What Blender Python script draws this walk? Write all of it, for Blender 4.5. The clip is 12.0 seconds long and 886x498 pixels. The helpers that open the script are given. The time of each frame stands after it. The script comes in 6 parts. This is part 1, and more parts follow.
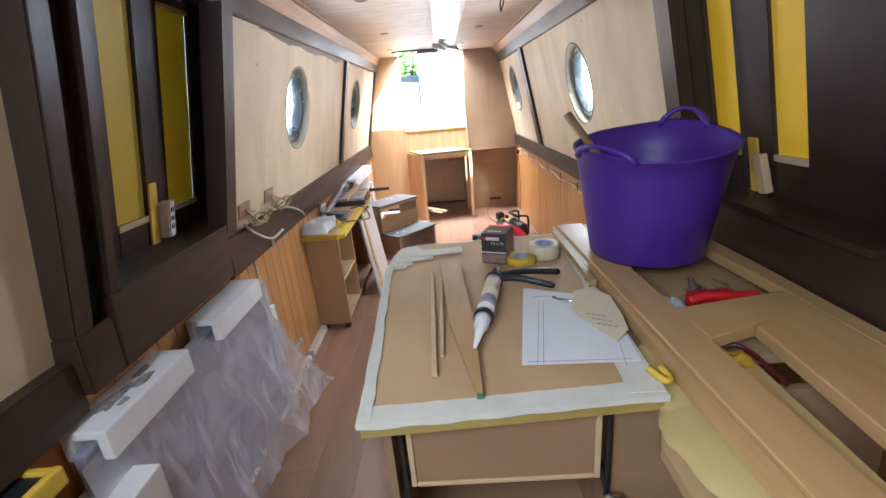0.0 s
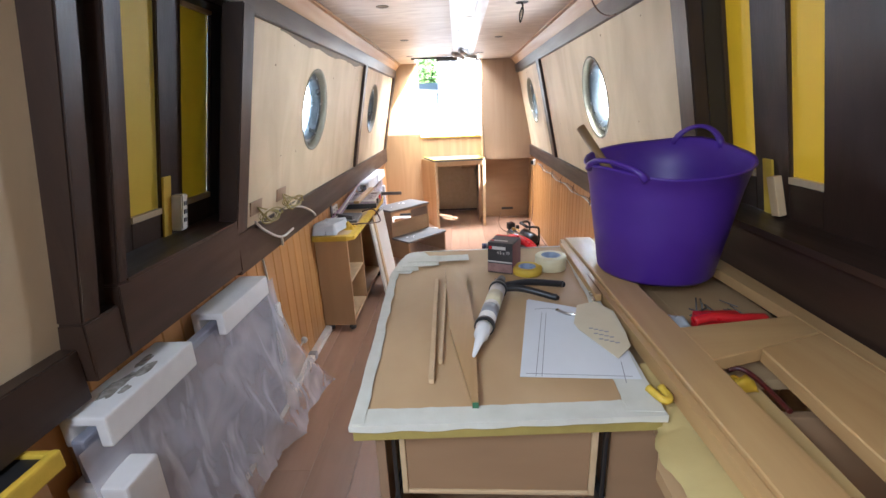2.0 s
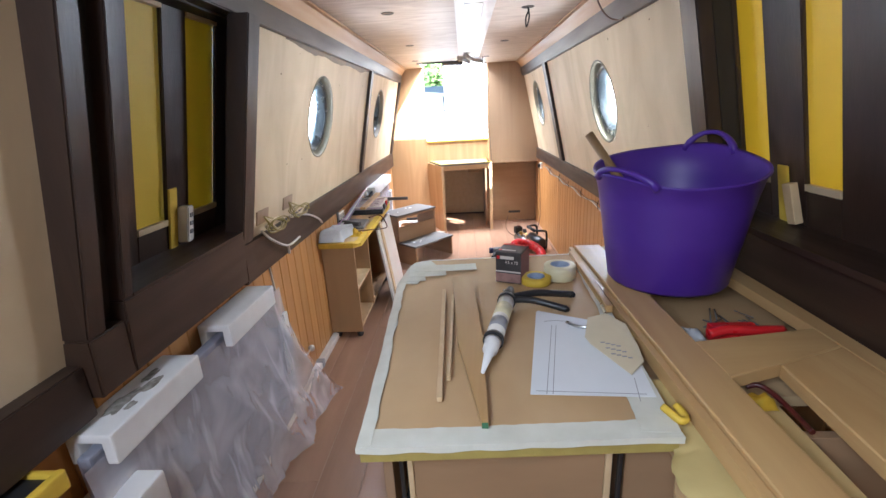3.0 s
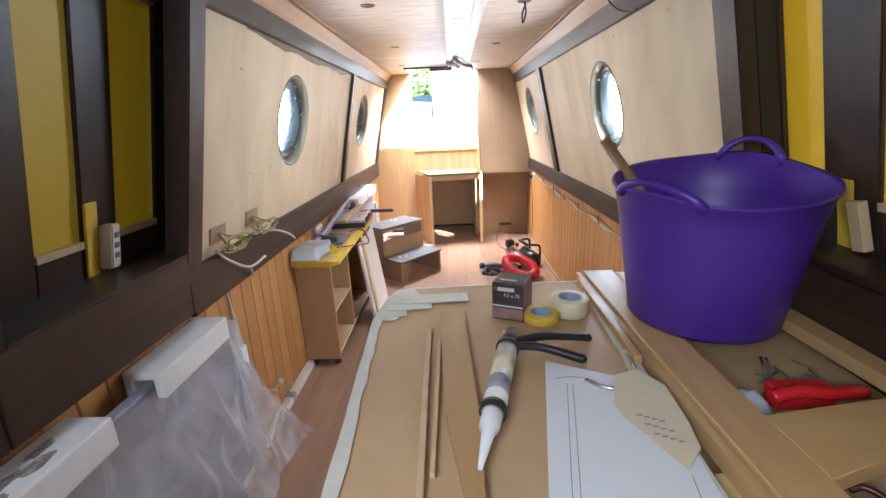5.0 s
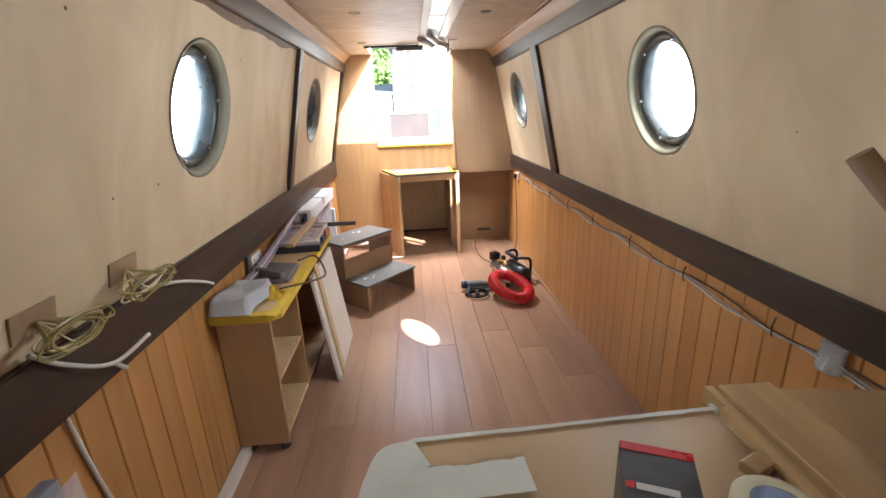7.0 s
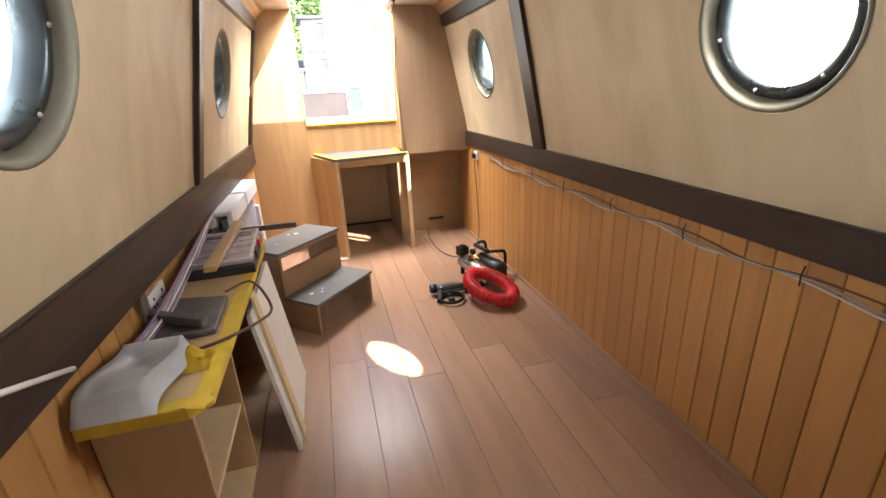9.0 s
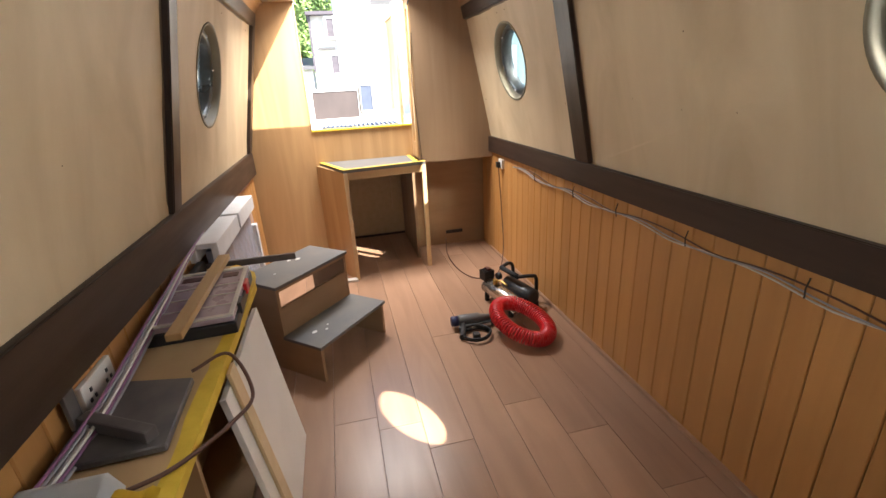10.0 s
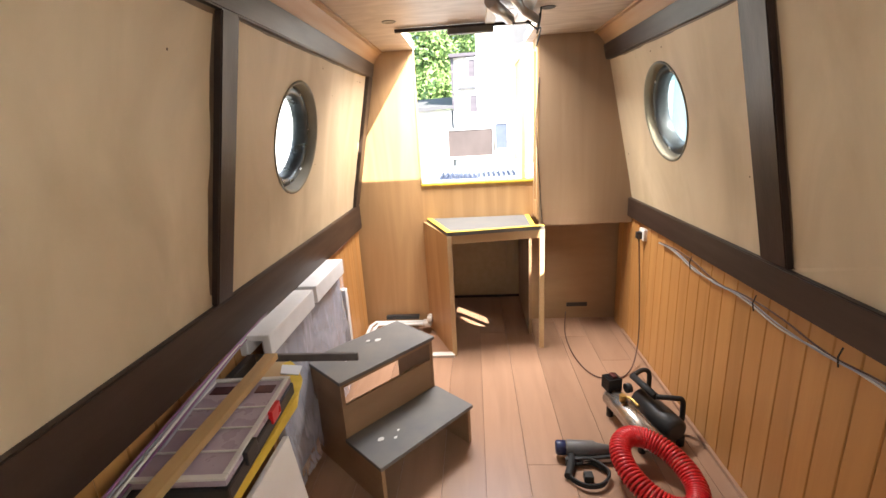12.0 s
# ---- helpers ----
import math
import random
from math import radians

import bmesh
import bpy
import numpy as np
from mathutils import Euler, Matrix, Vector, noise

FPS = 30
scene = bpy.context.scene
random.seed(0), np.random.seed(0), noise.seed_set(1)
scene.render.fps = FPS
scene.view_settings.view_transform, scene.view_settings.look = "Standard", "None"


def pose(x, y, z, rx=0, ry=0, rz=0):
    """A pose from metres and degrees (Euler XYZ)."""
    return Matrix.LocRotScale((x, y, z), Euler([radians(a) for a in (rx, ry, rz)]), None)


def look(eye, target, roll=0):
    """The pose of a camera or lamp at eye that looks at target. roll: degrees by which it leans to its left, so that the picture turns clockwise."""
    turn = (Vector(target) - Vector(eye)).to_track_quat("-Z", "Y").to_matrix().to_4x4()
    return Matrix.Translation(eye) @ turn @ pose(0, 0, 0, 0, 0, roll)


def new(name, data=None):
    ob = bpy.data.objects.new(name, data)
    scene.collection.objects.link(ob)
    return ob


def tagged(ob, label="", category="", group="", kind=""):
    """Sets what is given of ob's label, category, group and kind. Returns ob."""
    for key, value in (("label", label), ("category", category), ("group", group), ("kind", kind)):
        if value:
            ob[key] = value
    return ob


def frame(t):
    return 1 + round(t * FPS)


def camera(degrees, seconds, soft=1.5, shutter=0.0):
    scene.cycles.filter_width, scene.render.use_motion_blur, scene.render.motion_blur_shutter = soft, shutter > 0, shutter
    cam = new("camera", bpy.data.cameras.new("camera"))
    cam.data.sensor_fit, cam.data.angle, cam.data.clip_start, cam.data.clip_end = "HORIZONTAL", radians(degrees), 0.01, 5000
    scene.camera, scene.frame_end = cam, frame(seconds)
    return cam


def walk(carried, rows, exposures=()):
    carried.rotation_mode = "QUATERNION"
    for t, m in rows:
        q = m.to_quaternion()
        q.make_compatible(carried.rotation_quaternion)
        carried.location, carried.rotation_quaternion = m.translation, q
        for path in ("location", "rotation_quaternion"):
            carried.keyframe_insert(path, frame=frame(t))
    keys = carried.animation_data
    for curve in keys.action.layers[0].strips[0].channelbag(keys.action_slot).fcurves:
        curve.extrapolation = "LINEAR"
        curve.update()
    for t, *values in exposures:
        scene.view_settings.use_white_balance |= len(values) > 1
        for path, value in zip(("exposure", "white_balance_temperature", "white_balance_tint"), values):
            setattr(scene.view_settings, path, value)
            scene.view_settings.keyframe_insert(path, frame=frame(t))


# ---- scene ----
cam = camera(90.5, 12.0)
EXPOSURES = [(0.0, 3.34, 5500, 10), (3.0, 3.40, 5500, 10), (5.0, 3.42, 5550, 10), (5.5, 3.28, 5650, 10), (6.5, 3.08, 5950, 10), (7.0, 2.9, 6050, 10), (7.5, 2.93, 6100, 10), (9.5, 2.58, 6550, 11), (10.0, 2.33, 6600, 11), (10.5, 2.45, 6600, 11), (12.0, 2.55, 6600, 11)]
PATH = [
    (0, (0.007, 0.099, 1.505), (-0.03, 1.991, 0.859), -4.9),
    (0.5, (0.031, 0.089, 1.531), (-0.035, 1.987, 0.902), -4.4),
    (1, (0.045, 0.095, 1.512), (-0.035, 1.994, 0.892), -3.6),
    (1.5, (0.041, 0.095, 1.508), (-0.043, 1.995, 0.89), -2.6),
    (2, (0.022, 0.098, 1.503), (-0.061, 2.0, 0.89), -2.4),
    (2.5, (0.023, 0.1, 1.517), (-0.079, 2.003, 0.909), -2.7),
    (3, (0.021, 0.125, 1.523), (-0.093, 2.028, 0.921), -3.1),
    (3.2, (0.021, 0.133, 1.524), (-0.093, 2.041, 0.937), -3.3),
    (4.8, (0.04, 0.315, 1.499), (-0.092, 2.231, 0.941), -3.3),
    (5, (0.018, 0.408, 1.492), (-0.043, 2.326, 0.929), -2.5),
    (5.5, (-0.066, 0.709, 1.498), (0.062, 2.619, 0.921), -1.2),
    (6, (-0.056, 0.887, 1.516), (0.06, 2.792, 0.916), -1.7),
    (6.5, (-0.04, 1.05, 1.516), (0.017, 2.958, 0.919), -2.7),
    (7, (-0.107, 1.189, 1.491), (0.007, 3.091, 0.885), -2.2),
    (7.5, (-0.258, 1.338, 1.464), (0.126, 3.201, 0.846), -0.4),
    (7.7, (-0.283, 1.384, 1.468), (0.144, 3.236, 0.845), -1.1),
    (9.3, (-0.362, 2.028, 1.386), (0.097, 3.846, 0.689), -2.8),
    (9.5, (-0.372, 2.118, 1.399), (0.096, 3.933, 0.703), -2.4),
    (10, (-0.303, 2.345, 1.427), (0.11, 4.173, 0.726), -3.1),
    (10.5, (-0.249, 2.6, 1.447), (0.107, 4.447, 0.765), -3.5),
    (11, (-0.21, 2.789, 1.473), (0.146, 4.64, 0.804), -3.1),
    (11.5, (-0.097, 2.893, 1.499), (-0.038, 4.79, 0.868), -4.0),
    (12, (-0.09, 2.899, 1.538), (-0.242, 4.819, 0.999), -3.3),
]
walk(cam, [(t, look(eye, target, roll)) for t, eye, target, roll in PATH], EXPOSURES)

# ---- world, sun and sky ----
world = bpy.data.worlds.new("sky")
scene.world = world
world.use_nodes = True
wn, wl = world.node_tree.nodes, world.node_tree.links
sky = wn.new("ShaderNodeTexSky")
sky.sky_type = "NISHITA"
sky.sun_disc = False
SUN_WAY = Vector((-0.685, 0.690, -1.0)).normalized()
sky.sun_elevation = math.asin(-SUN_WAY.z)
sky.sun_rotation = math.atan2(-SUN_WAY.x, -SUN_WAY.y)
wl.new(sky.outputs[0], wn["Background"].inputs[0])
wn["Background"].inputs[1].default_value = 0.15
sun = new("sun", bpy.data.lights.new("sun", "SUN"))
sun.data.energy, sun.data.angle, sun.data.color = 5.0, radians(0.53), (1.0, 0.95, 0.86)
sun.matrix_basis = look((3.0, -3.0, 8.0), Vector((3.0, -3.0, 8.0)) + SUN_WAY)



def daylight(name, eye, target, wide, high, watts, colour=(1.0, 0.97, 0.93)):
    """Sky light that enters by an opening."""
    la = bpy.data.lights.new(name, "AREA")
    la.shape, la.size, la.size_y, la.energy, la.color = "RECTANGLE", wide, high, watts, colour
    ob = new(name, la)
    ob.matrix_basis = look(eye, target)
    return ob


daylight("hatch_daylight", (-0.10, 5.76, 2.55), (-0.10, 5.70, 0.0), 0.74, 0.66, 28, (1.0, 0.98, 0.96))
# unseen fill lamp added under the closed ceiling astern; no opening is built there
daylight("stern_fill", (-0.35, -0.30, 2.03), (0.7, 0.5, 0.7), 0.8, 0.8, 5.2, (0.94, 0.97, 1.0))
for s, py, pz, watts, tint in ((-1, 2.917, 1.518, 2.2, (0.90, 0.95, 1.0)), (-1, 4.84, 1.518, 0.4, (1.0, 0.95, 0.86)), (1, 2.927, 1.518, 3.4, (0.96, 0.98, 1.0)), (1, 5.21, 1.540, 0.13, (0.55, 0.88, 0.94))):
    px = 0.96 - 0.215 * (pz - 1.015)
    daylight("porthole_daylight", (s * (px + 0.105), py, pz + 0.024), (s * (px - 0.895), py, pz - 0.191), 0.46, 0.46, watts, tint)

# ---- materials ----
def mat(name, colour, rough=0.6, metal=0.0, second=None, scale=(8, 8, 8), amount=0.5, bump=0.0, fine=60.0, detail=4.0, distort=0.0,
        vary=0.0, rough_vary=0.12, island=False, coat=0.0):
    """A surface: base colour to second colour by stretched noise, fine grain bump, and a shade of its own for each piece."""
    m = bpy.data.materials.new(name)
    m.use_nodes = True
    n, l = m.node_tree.nodes, m.node_tree.links
    b = n["Principled BSDF"]
    b.inputs["Roughness"].default_value, b.inputs["Metallic"].default_value = rough, metal
    b.inputs["Coat Weight"].default_value = coat
    co = n.new("ShaderNodeTexCoord")
    mp = n.new("ShaderNodeMapping")
    mp.inputs["Scale"].default_value = scale
    l.new(co.outputs["Object"], mp.inputs["Vector"])
    info = n.new("ShaderNodeObjectInfo")
    shift = n.new("ShaderNodeVectorMath")
    shift.operation = "MULTIPLY_ADD"
    wide = n.new("ShaderNodeCombineXYZ")
    for i in range(3):
        l.new(info.outputs["Random"], wide.inputs[i])
    l.new(wide.outputs[0], shift.inputs[0])
    shift.inputs[1].default_value = (37.0, 53.0, 71.0)
    l.new(mp.outputs[0], shift.inputs[2])
    t1 = n.new("ShaderNodeTexNoise")
    t1.inputs["Scale"].default_value, t1.inputs["Detail"].default_value, t1.inputs["Distortion"].default_value = 1.0, detail, distort
    l.new(shift.outputs[0], t1.inputs["Vector"])
    ramp = n.new("ShaderNodeMapRange")
    ramp.inputs["From Min"].default_value, ramp.inputs["From Max"].default_value = 0.5 - 0.5 * (1 - amount), 0.5 + 0.5 * (1 - amount) + 0.02
    l.new(t1.outputs["Fac"], ramp.inputs["Value"])
    mix = n.new("ShaderNodeMix")
    mix.data_type = "RGBA"
    mix.inputs["A"].default_value = (*colour, 1)
    mix.inputs["B"].default_value = (*(second or [c * 0.8 for c in colour]), 1)
    l.new(ramp.outputs[0], mix.inputs["Factor"])
    out = mix.outputs["Result"]
    if vary:
        hsv = n.new("ShaderNodeHueSaturation")
        v = n.new("ShaderNodeMapRange")
        v.inputs["To Min"].default_value, v.inputs["To Max"].default_value = 1 - vary, 1 + vary
        if island:
            geo = n.new("ShaderNodeNewGeometry")
            l.new(geo.outputs["Random Per Island"], v.inputs["Value"])
        else:
            l.new(info.outputs["Random"], v.inputs["Value"])
        l.new(v.outputs[0], hsv.inputs["Value"])
        l.new(out, hsv.inputs["Color"])
        out = hsv.outputs[0]
    l.new(out, b.inputs["Base Color"])
    t2 = n.new("ShaderNodeTexNoise")
    t2.inputs["Scale"].default_value, t2.inputs["Detail"].default_value = 1.0, 3.0
    mp2 = n.new("ShaderNodeMapping")
    k = fine / max(scale)
    mp2.inputs["Scale"].default_value = [c * k for c in scale]
    l.new(co.outputs["Object"], mp2.inputs["Vector"])
    l.new(mp2.outputs[0], t2.inputs["Vector"])
    rv = n.new("ShaderNodeMapRange")
    rv.inputs["To Min"].default_value, rv.inputs["To Max"].default_value = max(0.02, rough - rough_vary), min(1, rough + rough_vary)
    l.new(t1.outputs["Fac"], rv.inputs["Value"])
    l.new(rv.outputs[0], b.inputs["Roughness"])
    if bump:
        bp = n.new("ShaderNodeBump")
        bp.inputs["Strength"].default_value, bp.inputs["Distance"].default_value = bump, 0.004
        l.new(t2.outputs["Fac"], bp.inputs["Height"])
        l.new(bp.outputs[0], b.inputs["Normal"])
    return m


M = {}
M["floor"] = mat("oak floor", (0.375, 0.222, 0.142), 0.30, second=(0.285, 0.162, 0.101), scale=(11, 1.3, 8), amount=0.52, bump=0.02, fine=120, distort=0.7, vary=0.12, detail=4, rough_vary=0.04)
M["pine"] = mat("varnished board", (0.50, 0.250, 0.080), 0.4, second=(0.40, 0.185, 0.055), scale=(12, 14, 0.9), amount=0.45, bump=0.08, fine=120, distort=0.7, vary=0.10)
M["groove"] = mat("dark groove", (0.10, 0.045, 0.018), 0.8)
M["dark"] = mat("dark stained wood", (0.046, 0.026, 0.017), 0.42, second=(0.024, 0.0135, 0.009), scale=(20, 2.0, 20), amount=0.4, bump=0.1, fine=140)
M["dark_up"] = mat("dark stained upright", (0.046, 0.026, 0.0175), 0.42, second=(0.024, 0.0135, 0.0095), scale=(20, 20, 2.0), amount=0.4, bump=0.1, fine=140)
# the dark stained wood for recesses, near black because their shade is painted in
M["reveal_shade"] = mat("stained reveal with shade painted near black", (0.010, 0.0075, 0.006), 0.5, second=(0.018, 0.012, 0.009), scale=(20, 20, 2.0), amount=0.4, bump=0.1, fine=140)
M["cream"] = mat("bare birch panel", (0.63, 0.505, 0.330), 0.62, second=(0.47, 0.360, 0.220), scale=(2.2, 3.8, 1.6), amount=0.58, bump=0.04, fine=90, distort=0.8, detail=6)
M["ceiling"] = mat("swirled ceiling lining", (0.60, 0.50, 0.41), 0.5, second=(0.42, 0.33, 0.26), scale=(2.6, 9.0, 4), amount=0.5, bump=0.05, fine=60, distort=2.2, detail=5)
M["cove"] = mat("oak cove strip", (0.46, 0.31, 0.18), 0.5, second=(0.34, 0.18, 0.08), scale=(20, 1.2, 20), amount=0.4, bump=0.05)
M["oak_up"] = mat("oak ply upright", (0.52, 0.325, 0.155), 0.42, second=(0.38, 0.215, 0.095), scale=(8, 8, 0.6), amount=0.52, bump=0.05, fine=110, distort=1.4)
# the oak ply once more, with shade put into a darker colour
M["shaded_oak"] = mat("shaded oak ply", (0.33, 0.222, 0.135), 0.5, second=(0.25, 0.155, 0.085), scale=(9, 9, 0.7), amount=0.4, bump=0.05, fine=110, distort=1.0)
M["oak"] = mat("pale oak", (0.54, 0.352, 0.155), 0.36, second=(0.40, 0.235, 0.090), scale=(11, 1.2, 11), amount=0.5, bump=0.06, fine=140, distort=1.2, vary=0.08)
M["oak_x"] = mat("pale oak crosswise", (0.54, 0.355, 0.155), 0.36, second=(0.40, 0.24, 0.095), scale=(1.2, 11, 11), amount=0.5, bump=0.06, fine=140, distort=1.2)
M["hardboard"] = mat("brown hardboard", (0.54, 0.372, 0.195), 0.5, second=(0.42, 0.275, 0.135), scale=(4, 2.5, 5), amount=0.55, bump=0.03, fine=200)
M["mdf"] = mat("cabinet board", (0.45, 0.285, 0.140), 0.48, second=(0.36, 0.215, 0.098), scale=(8, 8, 1.0), amount=0.35, bump=0.03, fine=100)
M["mdf_edge"] = mat("pale board edge", (0.62, 0.46, 0.27), 0.6, second=(0.52, 0.37, 0.2), scale=(20, 20, 20), amount=0.3)
M["white"] = mat("white painted", (0.74, 0.71, 0.66), 0.45, second=(0.64, 0.60, 0.54), scale=(4, 4, 4), amount=0.3, bump=0.02)
M["foam"] = mat("white foam", (0.76, 0.75, 0.74), 0.75, second=(0.66, 0.65, 0.64), scale=(14, 14, 14), amount=0.35, bump=0.2, fine=420)
M["tape"] = mat("white masking tape", (0.66, 0.66, 0.585), 0.6, second=(0.55, 0.545, 0.46), scale=(18, 18, 18), amount=0.4, bump=0.1, fine=160)
M["ytape"] = mat("yellow masking tape", (0.68, 0.46, 0.045), 0.6, second=(0.52, 0.35, 0.03), scale=(20, 20, 20), amount=0.4, bump=0.1, fine=160)
M["smear"] = mat("brushed stain", (0.075, 0.045, 0.026), 0.55, second=(0.20, 0.135, 0.075), scale=(9, 9, 9), amount=0.35)
M["otape"] = mat("olive tape edge", (0.40, 0.32, 0.09), 0.6, second=(0.30, 0.23, 0.06), scale=(20, 20, 20), amount=0.4, bump=0.1, fine=160)
M["kraft"] = mat("kraft paper", (0.52, 0.41, 0.17), 0.8, second=(0.44, 0.34, 0.13), scale=(7, 7, 7), amount=0.3, bump=0.15)
M["purple"] = mat("purple plastic", (0.085, 0.030, 0.31), 0.42, second=(0.060, 0.018, 0.23), scale=(5, 5, 9), amount=0.35, bump=0.05, fine=90)
M["paper"] = mat("white paper", (0.72, 0.74, 0.76), 0.8, second=(0.66, 0.68, 0.70), scale=(9, 9, 9), amount=0.25)
M["tag"] = mat("manila card", (0.66, 0.58, 0.42), 0.8, second=(0.58, 0.50, 0.34), scale=(14, 14, 14), amount=0.3)
M["ink"] = mat("faint ink", (0.20, 0.20, 0.21), 0.8)
M["black"] = mat("black plastic", (0.014, 0.014, 0.015), 0.38, second=(0.025, 0.025, 0.026), scale=(12, 12, 12))
M["rubber"] = mat("black rubber", (0.012, 0.012, 0.012), 0.7)
M["steel"] = mat("bright steel", (0.62, 0.62, 0.62), 0.28, 1.0, scale=(6, 40, 6), amount=0.3)
M["foil"] = mat("silver foil", (0.60, 0.60, 0.61), 0.34, 1.0, second=(0.40, 0.40, 0.42), scale=(22, 9, 22), amount=0.5, bump=0.8, fine=40)
M["alu"] = mat("aluminium strip", (0.72, 0.72, 0.72), 0.4, 0.6, second=(0.55, 0.55, 0.55), scale=(20, 5, 20), amount=0.4)
M["red"] = mat("red plastic hose", (0.62, 0.018, 0.022), 0.3, second=(0.50, 0.012, 0.015), scale=(20, 20, 20), coat=0.2)
# dark red; on the tool under the oak frame the shade is part of it
M["dark_red"] = mat("dark red with shade included", (0.09, 0.010, 0.008), 0.35, second=(0.03, 0.005, 0.005), scale=(20, 20, 20))
M["grey"] = mat("scuffed grey paint", (0.10, 0.098, 0.098), 0.58, second=(0.165, 0.150, 0.13), scale=(7, 7, 7), amount=0.55, bump=0.05, detail=8)
M["splash"] = mat("white paint splash", (0.7, 0.69, 0.66), 0.6)
M["stoolwood"] = mat("raw ply", (0.34, 0.215, 0.115), 0.6, second=(0.27, 0.165, 0.085), scale=(3, 3, 10), amount=0.4, bump=0.04)
M["stick"] = mat("worn wooden handle", (0.30, 0.19, 0.085), 0.5, second=(0.20, 0.12, 0.055), scale=(20, 20, 3), amount=0.4, bump=0.1)
M["cable_w"] = mat("white cable", (0.66, 0.63, 0.58), 0.5)
M["cable_g"] = mat("grey cable", (0.34, 0.34, 0.36), 0.5)
M["cable_p"] = mat("mauve cable", (0.26, 0.11, 0.22), 0.5)
M["cable_y"] = mat("olive cable", (0.30, 0.24, 0.07), 0.5)
M["cable_b"] = mat("brown cable", (0.10, 0.045, 0.03), 0.5)
M["laptop"] = mat("dusty dark sheet", (0.05, 0.05, 0.055), 0.45, second=(0.16, 0.14, 0.13), scale=(9, 9, 9), amount=0.5, bump=0.05, detail=8)
M["rad"] = mat("grey radiator", (0.30, 0.31, 0.37), 0.35, second=(0.23, 0.24, 0.30), scale=(12, 12, 2))
M["blue"] = mat("blue plastic", (0.02, 0.028, 0.085), 0.4)
M["maroon"] = mat("mauve carton print", (0.20, 0.065, 0.09), 0.5, second=(0.30, 0.13, 0.13), scale=(20, 20, 20), amount=0.5)
M["skin_print"] = mat("beige carton print", (0.36, 0.22, 0.19), 0.5, second=(0.16, 0.08, 0.075), scale=(30, 30, 30), amount=0.5)
M["carton"] = mat("black carton", (0.022, 0.02, 0.022), 0.4, second=(0.06, 0.055, 0.055), scale=(30, 30, 30), amount=0.4)
M["cream_tape"] = mat("cream tape roll", (0.66, 0.61, 0.40), 0.45, second=(0.58, 0.52, 0.32), scale=(20, 20, 60))
M["bluecore"] = mat("pale blue card core", (0.30, 0.37, 0.48), 0.6, second=(0.18, 0.22, 0.30), scale=(40, 40, 20), amount=0.5)
M["cloth_y"] = mat("yellow rag", (0.75, 0.50, 0.03), 0.7, second=(0.60, 0.36, 0.02), scale=(25, 25, 25), bump=0.3)
M["case"] = mat("clear case lid", (0.44, 0.36, 0.40), 0.3, second=(0.30, 0.22, 0.27), scale=(8, 8, 8), amount=0.5)
M["tread"] = mat("matt grey paint", (0.085, 0.082, 0.08), 0.75, second=(0.13, 0.12, 0.105), scale=(7, 7, 7), amount=0.5, bump=0.05, detail=8)
M["boat"] = mat("pale teal boat paint", (0.17, 0.26, 0.265), 0.5, second=(0.12, 0.20, 0.21), scale=(1, 1, 1), amount=0.4)
M["dirt"] = mat("dried dirt", (0.12, 0.10, 0.075), 0.9, second=(0.42, 0.40, 0.36), scale=(60, 60, 60), amount=0.5, detail=8)
M["brass"] = mat("brass", (0.60, 0.40, 0.13), 0.35, 1.0)
M["rim"] = mat("pale porthole liner", (0.23, 0.21, 0.15), 0.6, second=(0.16, 0.145, 0.10), scale=(9, 9, 9), amount=0.45, bump=0.05)
M["chrome"] = mat("dulled porthole ring", (0.10, 0.115, 0.12), 0.3, 0.8, second=(0.05, 0.06, 0.065), scale=(14, 14, 14))
M["hull"] = mat("hull steel", (0.10, 0.12, 0.10), 0.5, second=(0.07, 0.08, 0.07), scale=(3, 3, 3))
M["render"] = mat("white rendered wall", (0.78, 0.77, 0.74), 0.8, second=(0.70, 0.69, 0.66), scale=(0.8, 0.8, 0.8), amount=0.4, bump=0.1)
M["slate"] = mat("grey slate", (0.09, 0.088, 0.09), 0.7, second=(0.11, 0.11, 0.115), scale=(3, 3, 3))
M["mauve"] = mat("mauve boards", (0.11, 0.095, 0.11), 0.6, second=(0.08, 0.07, 0.08), scale=(1, 1, 9))
# the shade inside the garage opening is part of this dark colour
M["garage_shade"] = mat("brown grey garage opening with shade in its colour", (0.105, 0.080, 0.072), 0.6, second=(0.075, 0.057, 0.052), scale=(2, 2, 1))
M["ground"] = mat("gravel ground", (0.30, 0.28, 0.25), 0.9, second=(0.20, 0.19, 0.17), scale=(0.6, 0.6, 0.6), amount=0.4, bump=0.3, fine=20)
M["leaf"] = mat("green leaves", (0.26, 0.38, 0.13), 0.5, second=(0.13, 0.22, 0.06), scale=(2, 2, 2), vary=0.35, island=True)
M["bark"] = mat("bark", (0.10, 0.07, 0.045), 0.9, bump=0.4)
M["matting"] = mat("blue grey ribbed mat", (0.10, 0.12, 0.17), 0.6)


def clear(name, colour=(1, 1, 1), rough=0.0, haze=0.0, ior=1.45, alpha=None):
    m = bpy.data.materials.new(name)
    m.use_nodes = True
    b = m.node_tree.nodes["Principled BSDF"]
    b.inputs["Base Color"].default_value = (*colour, 1)
    b.inputs["Roughness"].default_value, b.inputs["IOR"].default_value = rough, ior
    if alpha is None:
        b.inputs["Transmission Weight"].default_value = 1.0 - haze
    else:
        b.inputs["Alpha"].default_value = alpha
    return m


